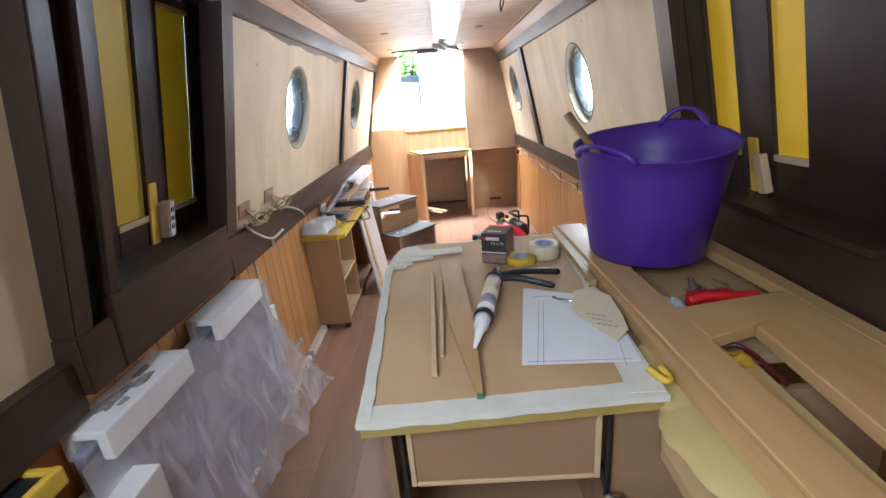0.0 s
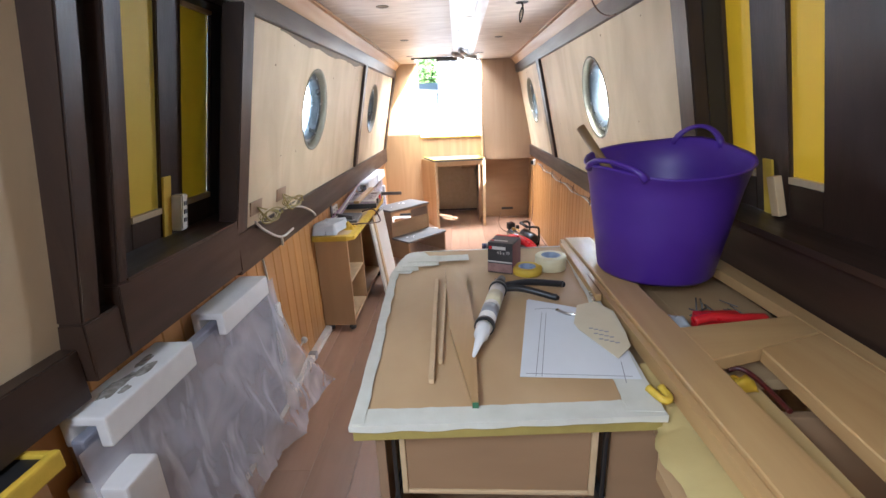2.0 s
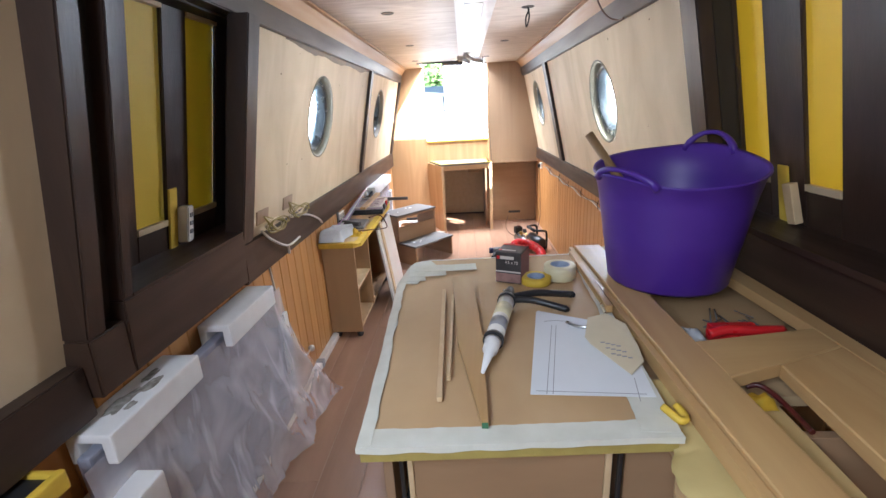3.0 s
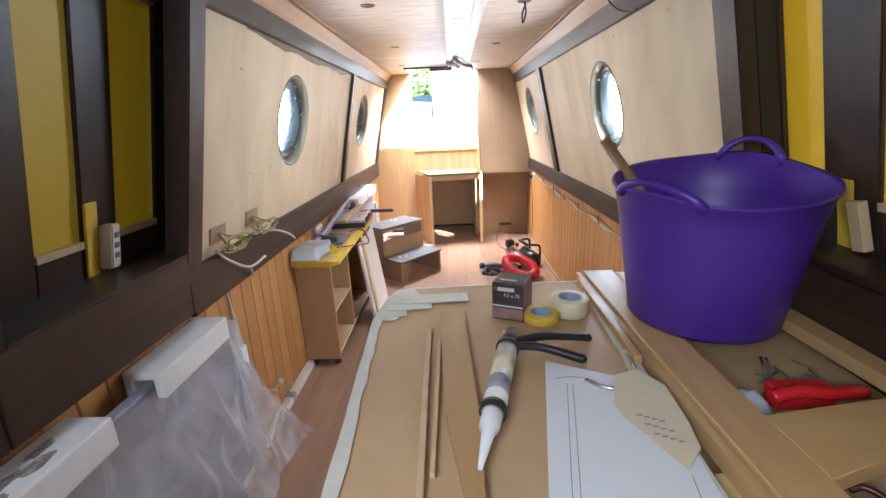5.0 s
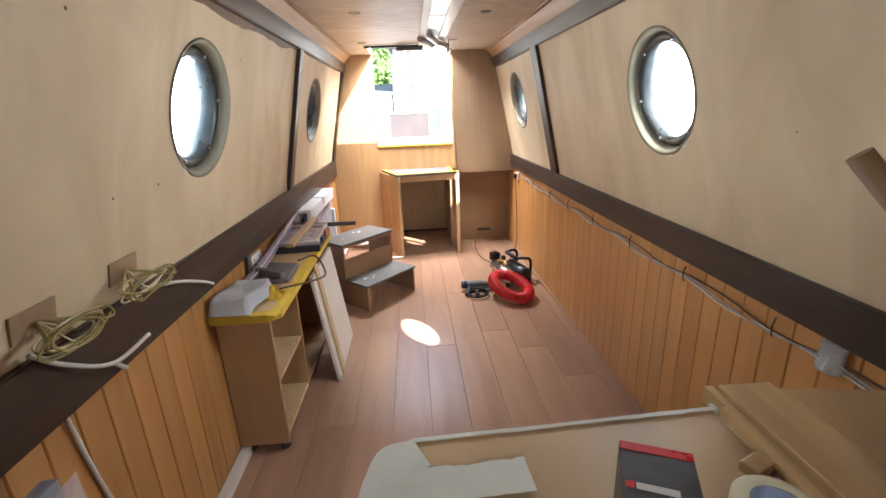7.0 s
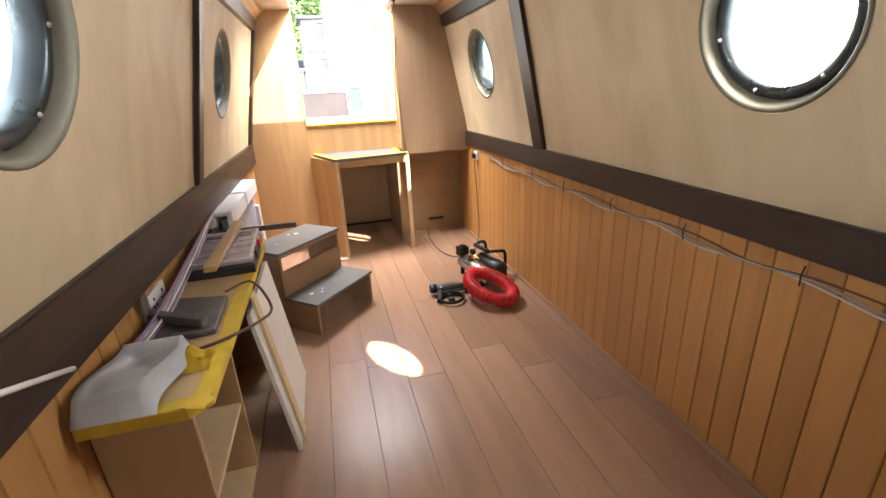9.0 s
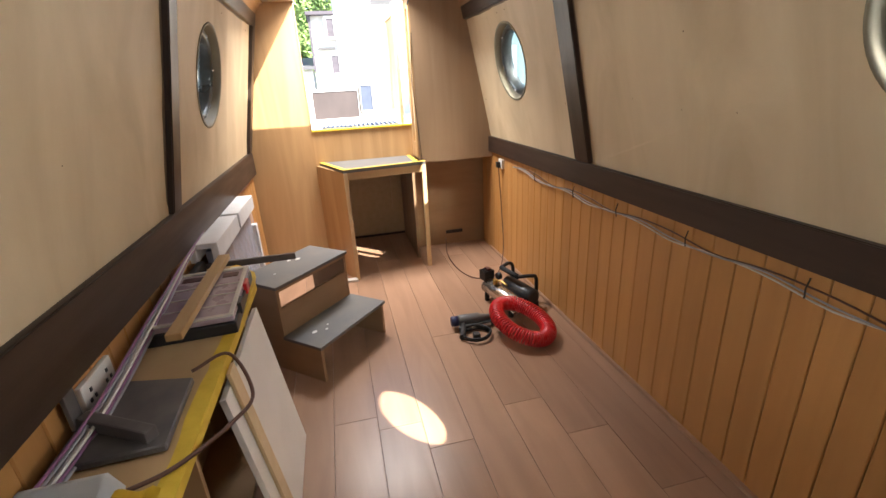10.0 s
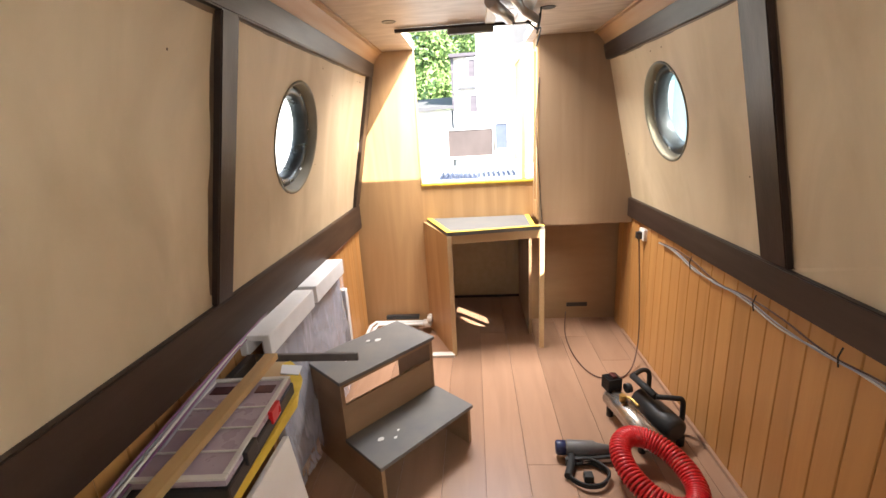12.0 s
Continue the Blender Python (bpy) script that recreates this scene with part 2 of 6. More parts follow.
M["glass"] = clear("porthole glass", (0.93, 0.96, 0.95), 0.02)
M["film"] = clear("crinkled polythene", (0.74, 0.72, 0.78), 0.2, alpha=0.25)
fn, fl = M["film"].node_tree.nodes, M["film"].node_tree.links
fo = fn.new("ShaderNodeTexCoord")
alphas = []
for turn, size, low, high, thick in ((0.6, (3, 9, 2.6), 0.46, 0.78, 0.75), (-0.6, (3, 16, 3.0), 0.52, 0.80, 0.70), (0.0, (4, 4, 4), 0.25, 0.75, 0.55)):
    fm = fn.new("ShaderNodeMapping")
    fm.inputs["Rotation"].default_value, fm.inputs["Scale"].default_value = (turn, 0, 0), size
    ft = fn.new("ShaderNodeTexNoise")
    ft.inputs["Scale"].default_value, ft.inputs["Detail"].default_value, ft.inputs["Distortion"].default_value = 1.0, 3.0, 0.5
    fr = fn.new("ShaderNodeMapRange")
    fr.inputs["From Min"].default_value, fr.inputs["From Max"].default_value = low, high
    fr.inputs["To Min"].default_value, fr.inputs["To Max"].default_value = 0.16, thick
    fl.new(fo.outputs["Object"], fm.inputs["Vector"])
    fl.new(fm.outputs[0], ft.inputs["Vector"])
    fl.new(ft.outputs["Fac"], fr.inputs["Value"])
    alphas.append((fr, ft))
fa = fn.new("ShaderNodeMath")
fa.operation = "MAXIMUM"
fl.new(alphas[0][0].outputs[0], fa.inputs[0])
fl.new(alphas[1][0].outputs[0], fa.inputs[1])
fs = fn.new("ShaderNodeMath")
fs.operation = "MAXIMUM"
fl.new(fa.outputs[0], fs.inputs[0])
fl.new(alphas[2][0].outputs[0], fs.inputs[1])
fl.new(fs.outputs[0], fn["Principled BSDF"].inputs["Alpha"])
fb = fn.new("ShaderNodeBump")
fb.inputs["Strength"].default_value, fb.inputs["Distance"].default_value = 0.5, 0.02
fl.new(alphas[0][1].outputs["Fac"], fb.inputs["Height"])
fl.new(fb.outputs[0], fn["Principled BSDF"].inputs["Normal"])

# yellow sheet over the windows: daylight glows through it
ym = bpy.data.materials.new("yellow sheet")
ym.use_nodes = True
yn, yl = ym.node_tree.nodes, ym.node_tree.links
tr = yn.new("ShaderNodeBsdfTranslucent")
tr.inputs[0].default_value = (0.74, 0.58, 0.05, 1)
yn["Principled BSDF"].inputs["Base Color"].default_value = (0.47, 0.32, 0.032, 1)
yn["Principled BSDF"].inputs["Roughness"].default_value = 0.5
mx = yn.new("ShaderNodeMixShader")
mx.inputs[0].default_value = 0.16
yl.new(yn["Principled BSDF"].outputs[0], mx.inputs[1])
yl.new(tr.outputs[0], mx.inputs[2])
yl.new(mx.outputs[0], yn["Material Output"].inputs[0])
M["yellow"] = ym

# ---- building helpers ----
def box(bm, x0, x1, y0, y1, z0, z1, bevel=0.0, turn=None):
    vs = bmesh.ops.create_cube(bm, size=1.0)["verts"]
    for v in vs:
        v.co = Vector((x0 + (v.co.x + 0.5) * (x1 - x0), y0 + (v.co.y + 0.5) * (y1 - y0), z0 + (v.co.z + 0.5) * (z1 - z0)))
    if bevel:
        es = {e for v in vs for e in v.link_edges}
        made = bmesh.ops.bevel(bm, geom=list(es), offset=bevel, segments=2, affect="EDGES", profile=0.6)
        vs = list({v for f in made["faces"] for v in f.verts} | {v for v in vs if v.is_valid})
    if turn is not None:
        bmesh.ops.transform(bm, matrix=turn, verts=vs)
    return vs


def prism(bm, outline, z0, z1):
    """An upright prism over an outline of (x, y)."""
    low = [bm.verts.new((x, y, z0)) for x, y in outline]
    top = [bm.verts.new((x, y, z1)) for x, y in outline]
    bm.faces.new(low[::-1])
    bm.faces.new(top)
    for i in range(len(low)):
        j = (i + 1) % len(low)
        bm.faces.new((low[i], low[j], top[j], top[i]))
    return low + top


def tube(bm, points, r, sides=8, closed=False, taper=None):
    """A round tube swept along points."""
    ps = [Vector(p) for p in points]
    rings = []
    side = None
    for i, p in enumerate(ps):
        a = ps[i - 1] if i or closed else p
        b = ps[(i + 1) % len(ps)] if i + 1 < len(ps) or closed else p
        way = (b - a).normalized()
        if side is None:
            side = way.orthogonal().normalized()
        side = (side - way * side.dot(way)).normalized()
        up = way.cross(side)
        rr = r if taper is None else taper[i]
        rings.append([bm.verts.new(p + (side * math.cos(c) + up * math.sin(c)) * rr) for c in (2 * math.pi * k / sides for k in range(sides))])
    pairs = list(zip(rings, rings[1:])) + ([(rings[-1], rings[0])] if closed else [])
    for g, h in pairs:
        for k in range(sides):
            f = bm.faces.new((g[k], g[(k + 1) % sides], h[(k + 1) % sides], h[k]))
            f.smooth = True
    if not closed:
        bm.faces.new(rings[0][::-1])
        bm.faces.new(rings[-1])


def curve_points(keys, steps=8):
    """A smooth line through the key points."""
    ps = [Vector(k) for k in keys]
    ps = [ps[0] * 2 - ps[1]] + ps + [ps[-1] * 2 - ps[-2]]
    out = []
    for i in range(1, len(ps) - 2):
        a, b, c, d = ps[i - 1:i + 3]
        for s in range(steps):
            t = s / steps
            out.append(0.5 * (2 * b + (c - a) * t + (2 * a - 5 * b + 4 * c - d) * t * t + (3 * b - a - 3 * c + d) * t ** 3))
    return out + [ps[-2]]


def lathe(bm, profile, sides=40, matrix=None, smooth=True):
    """A turned shape from (radius, height) pairs."""
    rings = []
    for r, z in profile:
        rings.append([bm.verts.new((r * math.cos(2 * math.pi * k / sides), r * math.sin(2 * math.pi * k / sides), z)) for k in range(sides)])
    for g, h in zip(rings, rings[1:]):
        for k in range(sides):
            f = bm.faces.new((g[k], g[(k + 1) % sides], h[(k + 1) % sides], h[k]))
            f.smooth = smooth
    if matrix is not None:
        bmesh.ops.transform(bm, matrix=matrix, verts=[v for g in rings for v in g])
    return rings


def mesh_of(name, bm, material):
    bmesh.ops.recalc_face_normals(bm, faces=bm.faces[:])
    me = bpy.data.meshes.new(name)
    bm.to_mesh(me)
    bm.free()
    for m in material if isinstance(material, (list, tuple)) else [material]:
        me.materials.append(m)
    return me


def thing(name, at, label, category, group=""):
    ob = new(name)
    ob.location = at
    return tagged(ob, label, category, group)


def part(name, bm, material, parent, label=""):
    ob = new(name, mesh_of(name, bm, material))
    ob.parent = parent
    if parent.type == "EMPTY":
        ob.matrix_parent_inverse = Matrix.Translation(-parent.location)
    return tagged(ob, label)


def whole(name, bm, material, label, category, group=""):
    return tagged(new(name, mesh_of(name, bm, material)), label, category, group)


def setting(name, bm, material, label):
    return tagged(new(name, mesh_of(name, bm, material)), label, kind="structure")


def piece(name, me, parent, at=(0, 0, 0)):
    ob = new(name, me)
    ob.parent = parent
    ob.location = at
    return ob


B = bmesh.new

# ---- the hull's cross-section ----
LEAN_IN = 0.215
BOW, STERN = 6.10, -1.6
CEIL = 2.045


def side_x(s, z, out=0.0):
    return s * (0.95 - LEAN_IN * max(0.0, z - 1.015) + out)


def slab(bm, s, y0, y1, z0, z1, o0, o1, bevel=0.0):
    """A board in the leaning plane of a side; o0 to o1: how far outside the plane it lies."""
    vs = []
    for y in (y0, y1):
        for z, o in ((z0, o0), (z0, o1), (z1, o1), (z1, o0)):
            vs.append(bm.verts.new((side_x(s, z, o), y, z)))
    fs = [bm.faces.new(vs[:4]), bm.faces.new(vs[4:])]
    for i in range(4):
        j = (i + 1) % 4
        fs.append(bm.faces.new((vs[i], vs[j], vs[4 + j], vs[4 + i])))
    if bevel:
        bmesh.ops.bevel(bm, geom=list({e for f in fs for e in f.edges}), offset=bevel, segments=2, affect="EDGES")


def holed(bm, s, y0, y1, z0, z1, cy, cz, r, o0, o1):
    """A leaning panel with a round hole through it."""
    angles = [2 * math.pi * k / 56 for k in range(56)] + [math.atan2(z - cz, y - cy) % (2 * math.pi) for y in (y0, y1) for z in (z0, z1)]
    angles = sorted(angles)
    loops = []
    for o in (o0, o1):
        inner, outer = [], []
        for a in angles:
            c, d = math.cos(a), math.sin(a)
            k = min((y1 - cy) / c if c > 1e-6 else (y0 - cy) / c if c < -1e-6 else 9e9, (z1 - cz) / d if d > 1e-6 else (z0 - cz) / d if d < -1e-6 else 9e9)
            inner.append(bm.verts.new((side_x(s, cz + r * d, o), cy + r * c, cz + r * d)))
            outer.append(bm.verts.new((side_x(s, cz + k * d, o), cy + k * c, cz + k * d)))
        loops.append((inner, outer))
    n = len(angles)
    for i in range(n):
        j = (i + 1) % n
        for inner, outer in loops:
            bm.faces.new((inner[i], inner[j], outer[j], outer[i]))
        for q in (0, 1):
            bm.faces.new((loops[0][q][i], loops[0][q][j], loops[1][q][j], loops[1][q][i]))


# ---- floor and lower walls ----
bm = B()
box(bm, -1.08, 1.08, STERN, 7.6, -0.06, -0.020)
floor = setting("floor", bm, M["groove"], "oak laminate plank floor of a narrowboat cabin")

bm = B()
for s in (-1, 1):
    box(bm, min(s * 0.985, s * 1.10), max(s * 0.985, s * 1.10), STERN, 7.6, -0.06, 0.93)
lower = setting("wall_lower", bm, M["groove"], "backing of the varnished tongue and groove lower walls")

# portholes: side, y, z
PORTS = [(-1, 2.917, 1.518), (-1, 4.84, 1.518), (1, 2.927, 1.518), (1, 5.21, 1.540)]
HOLE = 0.238
# panels: side, y0, y1 and the porthole in it
for s, name, spans in ((-1, "wall_left", ((STERN, 0.6, None), (1.97, 4.225, 0), (4.225, 6.2, 1))), (1, "wall_right", ((STERN, 0.4, None), (1.85, 4.43, 2), (4.43, 6.2, 3)))):
    bm = B()
    for y0, y1, p in spans:
        if p is None:
            slab(bm, s, y0, y1, 0.93, 2.12, 0.05, 0.10)
        else:
            holed(bm, s, y0, y1, 0.93, 2.12, PORTS[p][1], PORTS[p][2], HOLE - 0.02, 0.05, 0.10)
    gap = spans[0][1], spans[1][0]
    slab(bm, s, gap[0], gap[1], 0.93, 1.0, 0.05, 0.16)
    slab(bm, s, gap[0], gap[1], 1.93, 2.12, 0.05, 0.16)
    setting(name, bm, M["hull"], "leaning cabin side behind the panels")


def lining(s, y0, y1, port=None, name="trim", low=1.0):
    bm = B()
    if port is None:
        slab(bm, s, y0, y1, low, 1.88, 0.012, 0.048)
    else:
        holed(bm, s, y0, y1, 1.0, 1.88, PORTS[port][1], PORTS[port][2], HOLE, 0.012, 0.048)
    ob = setting(name, bm, M["cream"], "bare birch ply side panel")
    return ob


lining(-1, STERN, 1.010, low=0.94)
lining(-1, 1.86, 4.20, 0)
lining(-1, 4.26, 6.0, 1)
lining(1, 1.85, 4.37, 2)
lining(1, 4.49, 6.0, 3)
lining(1, STERN, 0.75)


def trim(s, y0, y1, z0, z1, o0=-0.012, o1=0.05, m="dark"):
    bm = B()
    slab(bm, s, y0, y1, z0, z1, o0, o1, 0.004)
    return setting("trim", bm, M[m], "dark stained wooden trim")


for s in (-1, 1):
    trim(s, STERN, 6.06, 1.878, 1.965)
trim(-1, 1.863, 6.06, 0.838, 1.010)
trim(-1, 1.122, 1.771, 0.890, 1.098, -0.066)
trim(-1, 1.7715, 1.863, 0.890, 1.0455, -0.066)
trim(-1, 1.005, 1.1215, 0.890, 1.046, -0.066)
trim(-1, STERN, 1.0045, 0.845, 0.984, -0.040)
trim(1, 1.80, 6.06, 0.884, 1.008)
trim(1, STERN, 1.80, 0.87, 1.132, -0.016)
trim(-1, 4.182, 4.275, 1.012, 1.878, m="dark_up")
trim(1, 4.36, 4.50, 1.012, 1.878, m="dark_up")
for s in (-1, 1):
    trim(s, 5.95, 6.06, 1.012, 1.878, m="dark_up")

def smear(s, along, a, b, edge, wide, seed):
    """Dark stain that ran over the panel beside a trim, with a brushed, uneven edge."""
    bm = B()
    n = 60
    rows = []
    for i in range(n + 1):
        t = a + (b - a) * i / n
        w = wide * (0.55 + 0.9 * abs(noise.noise((t * 2.3, seed, 0.5))) + 0.5 * max(0, noise.noise((t * 9, seed, 2.0)))) * min(1, 4 * i / n + 0.3, 4 * (n - i) / n + 0.3)
        pts = ((t, edge), (t, edge + w)) if along == "y" else ((edge, t), (edge + w, t))
        rows.append([bm.verts.new((side_x(s, z, 0.012 - d), y, z)) for d in (0.0012, 0.0004) for y, z in pts])
    for g, h in zip(rows, rows[1:]):
        for i, j in ((0, 1), (1, 3), (3, 2), (2, 0)):
            bm.faces.new((g[i], h[i], h[j], g[j]))
    bm.faces.new((rows[0][0], rows[0][1], rows[0][3], rows[0][2])), bm.faces.new((rows[-1][0], rows[-1][1], rows[-1][3], rows[-1][2]))
    setting("trim", bm, M["smear"], "dark wood stain brushed over the edge of the panel")


smear(-1, "y", 2.3, 4.21, 1.878, -0.035, 1)
smear(-1, "z", 1.03, 1.87, 4.182, -0.022, 2)
smear(-1, "y", 2.3, 4.2, 1.015, 0.012, 3)
smear(-1, "y", 2.6, 3.6, 1.015, 0.020, 4)
smear(1, "y", 2.0, 4.36, 1.015, 0.013, 5)
smear(1, "z", 1.03, 1.87, 4.36, -0.012, 6)
smear(1, "y", 4.5, 5.9, 1.878, -0.012, 7)
smear(-1, "z", 1.0, 1.87, 1.004, -0.024, 8)
smear(-1, "y", 0.0, 0.99, 0.985, 0.018, 9)
smear(-1, "y", 4.32, 5.9, 1.878, -0.010, 10)

for s, spans in ((-1, ((2.10, 4.15), (4.32, 5.9))), (1, ((1.9, 4.3), (4.55, 5.9)))):
    r = random.Random(70 + s)
    bm = B()
    for y0, y1 in spans:
        for q in range(int((y1 - y0) * 6)):
            y, z = r.uniform(y0, y1), r.choice((1.06, 1.30, 1.72, 1.83, r.uniform(1.05, 1.85)))
            if any(p[0] == s and (p[1] - y) ** 2 + (p[2] - z) ** 2 < 0.07 for p in PORTS):
                continue
            w = r.uniform(0.0012, 0.0036)
            slab(bm, s, y - w, y + w, z - w, z + w * r.uniform(0.8, 1.8), 0.0105, 0.0125)
    tagged(setting("trim", bm, M["smear"], "small dark specks and filled screw holes on the panels"), kind="structure")

# ---- the two big windows ----
def big_window(s, name, y0, y1, sill, posts, panes, bottom, proud, inner, deep=0.12):
    """A window behind an opening y0 to y1; posts: the boards beside it that stand proud of the panels."""
    win = tagged(new(name), "dark stained window frame masked with yellow sheet", kind="structure")
    for a, b, z, o0, o1, m in posts:
        bm = B()
        slab(bm, s, a, b, z, 1.878, o0, o1, 0.004)
        part("post", bm, M[m], win, "groove painted near black for its shade" if m == "reveal_shade" else "")
    # reveal faces get the near black colour that holds the recess shade
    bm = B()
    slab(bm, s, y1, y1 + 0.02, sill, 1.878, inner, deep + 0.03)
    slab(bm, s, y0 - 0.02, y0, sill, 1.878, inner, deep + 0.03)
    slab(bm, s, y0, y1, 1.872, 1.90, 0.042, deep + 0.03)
    part("reveal", bm, M["reveal_shade"], win, "reveal painted near black for its shade")
    bm = B()
    slab(bm, s, y0, y1, sill - 0.016, sill + 0.004, inner, deep + 0.03)
    slab(bm, s, y0, min(y1, posts[-1][0] if s < 0 else y1), sill - 0.016, sill + 0.004, proud + 0.002, inner)
    part("window_sill", bm, M["dark"], win)
    edges = [y0] + [c for p in panes for c in p] + [y1]
    for a, b in zip(edges[::2], edges[1::2]):
        bm = B()
        slab(bm, s, a, b, sill, 1.878, deep - 0.014, deep, 0.003)
        part("stile", bm, M["dark_up"], win)
    for a, b in panes:
        bm = B()
        slab(bm, s, a, b, sill, bottom, deep - 0.013, deep, 0.003)
        part("rail", bm, M["dark"], win)
        bm = B()
        slab(bm, s, a - 0.01, b + 0.01, bottom - 0.02, 1.89, deep + 0.004, deep + 0.012)
        part("pane", bm, M["yellow"], win, "yellow masked pane")
        bm = B()
        slab(bm, s, a, b, bottom, bottom + 0.020, deep - 0.018, deep)
        slab(bm, s, a, b, 1.86, 1.878, deep - 0.018, deep)
        part("bead", bm, M["cream"], win, "pale unpainted glazing bead")
    return win


big_window(-1, "window_1", 1.162, 1.945, 1.100, ((1.005, 1.062, 1.047, -0.066, 0.05, "dark_up"), (1.0625, 1.1235, 1.047, -0.030, 0.05, "reveal_shade"), (1.124, 1.160, 1.0995, -0.066, 0.05, "dark_up"), (1.772, 1.863, 1.046, -0.066, 0.012, "dark_up")), ((1.415, 1.562), (1.688, 1.873)), 1.19, -0.066, 0.013)
big_window(1, "window_2", 0.95, 1.74, 1.132, ((1.74, 1.850, 1.132, -0.002, 0.05, "dark_up"), (0.75, 0.95, 1.132, -0.016, 0.05, "dark_up")), ((1.31, 1.436), (1.592, 1.735)), 1.245, -0.048, 0.05)

# ---- portholes ----
def porthole(s, cy, cz):
    z_axis = Vector((s, 0, s * s * LEAN_IN)).normalized()
    up = Vector((-s * LEAN_IN, 0, 1)).normalized()
    y_axis = z_axis.cross(up)
    m = Matrix((up, y_axis, z_axis)).transposed().to_4x4()
    m.translation = Vector((side_x(s, cz, 0.012), cy, cz))
    port = thing("porthole", m.translation, "round porthole with dulled ring and pale liner", "porthole", "portholes")
    bm = B()
    lathe(bm, [(HOLE + 0.002, 0.0), (HOLE + 0.004, -0.003), (HOLE - 0.006, -0.004), (HOLE - 0.012, 0.004), (HOLE - 0.024, 0.048), (HOLE - 0.04, 0.060)], 56, m)
    part("liner", bm, M["rim"], port, "pale painted liner")
    bm = B()
    lathe(bm, [(HOLE - 0.023, 0.046), (HOLE - 0.026, 0.034), (HOLE - 0.034, 0.029), (HOLE - 0.050, 0.030), (HOLE - 0.060, 0.040), (HOLE - 0.062, 0.098)], 56, m)
    ring = part("ring", bm, M["chrome"], port, "dulled metal ring")
    for k in range(6):
        a = radians(20 + 60 * k)
        c = m @ Vector((math.cos(a) * (HOLE - 0.042), math.sin(a) * (HOLE - 0.042), 0.029))
        bm = B()
        bmesh.ops.create_uvsphere(bm, u_segments=8, v_segments=5, radius=0.007, matrix=Matrix.Translation(c))
        part("screw", bm, M["steel"], ring)
    bm = B()
    vs = [bm.verts.new(m @ Vector(((HOLE - 0.06) * math.cos(2 * math.pi * k / 48), (HOLE - 0.06) * math.sin(2 * math.pi * k / 48), 0.085))) for k in range(48)]
    vt = [bm.verts.new(v.co + z_axis * 0.005) for v in vs]
    bm.faces.new(vs), bm.faces.new(vt)
    for k in range(48):
        bm.faces.new((vs[k], vs[(k + 1) % 48], vt[(k + 1) % 48], vt[k]))
    pane = part("pane", bm, M["glass"], port, "clear glass")
    pane.visible_shadow = False


for p in PORTS:
    porthole(*p)

# ---- ceiling with the open roof hatch ----
HATCH = (-0.465, 0.28, 5.45)
bm = B()
box(bm, -0.72, 0.72, STERN, HATCH[2], CEIL, CEIL + 0.05)
box(bm, -0.72, HATCH[0], HATCH[2], 6.14, CEIL, CEIL + 0.05)
box(bm, HATCH[1], 0.72, HATCH[2], 6.14, CEIL, CEIL + 0.05)
setting("ceiling", bm, M["ceiling"], "swirl-patterned timber ceiling lining")
for s in (-1, 1):
    bm = B()
    vs = [bm.verts.new((s * x, y, z)) for y in (STERN, 6.10) for x, z in ((0.757, 1.955), (0.695, CEIL - 0.012), (0.695, CEIL + 0.04), (0.86, 1.99))]
    bm.faces.new(vs[:4]), bm.faces.new(vs[4:])
    for i in range(4):
        bm.faces.new((vs[i], vs[(i + 1) % 4], vs[4 + (i + 1) % 4], vs[4 + i]))
    box(bm, min(s * 0.675, s * 0.70), max(s * 0.675, s * 0.70), STERN, 6.10, CEIL - 0.014, CEIL - 0.002, 0.003)
    setting("trim", bm, M["cove"], "oak strip between side and ceiling")
# roof shell and hatch coaming
bm = B()
box(bm, -0.95, 0.95, STERN, HATCH[2] - 0.02, CEIL + 0.06, CEIL + 0.10)
box(bm, -0.95, HATCH[0] - 0.02, HATCH[2] - 0.02, 6.18, CEIL + 0.06, CEIL + 0.10)
box(bm, HATCH[1] + 0.02, 0.95, HATCH[2] - 0.02, 6.18, CEIL + 0.06, CEIL + 0.10)
setting("roof", bm, M["hull"], "steel cabin roof")
bm = B()
box(bm, -1.1, 1.1, STERN - 0.1, STERN, -0.06, 2.15)
setting("wall_end", bm, M["oak_up"], "ply bulkhead behind the walker")

# ---- far bulkhead, door opening, cupboard, step ----
OPEN_L, OPEN_R, SILL = -0.475, 0.330, 1.12
bm = B()
box(bm, -1.02, OPEN_L, BOW, BOW + 0.03, 0, CEIL + 0.01)
setting("wall_bow_left", bm, M["oak_up"], "oak ply bulkhead beside the open doorway")
bm = B()
box(bm, OPEN_L, OPEN_R + 0.05, BOW, BOW + 0.03, 0.86, SILL)
setting("wall_bow_riser", bm, M["oak_up"], "oak ply riser under the doorway")
bm = B()
box(bm, OPEN_L, OPEN_R + 0.02, BOW - 0.012, BOW + 0.09, SILL, SILL + 0.016, 0.003)
setting("doorway_sill", bm, M["ytape"], "doorway sill covered with yellow masking tape")
bm = B()
box(bm, OPEN_L - 0.006, OPEN_L + 0.005, BOW - 0.004, BOW + 0.05, SILL + 0.017, CEIL, 0.002)
setting("trim", bm, M["shaded_oak"], "bare wooden edge of the doorway")

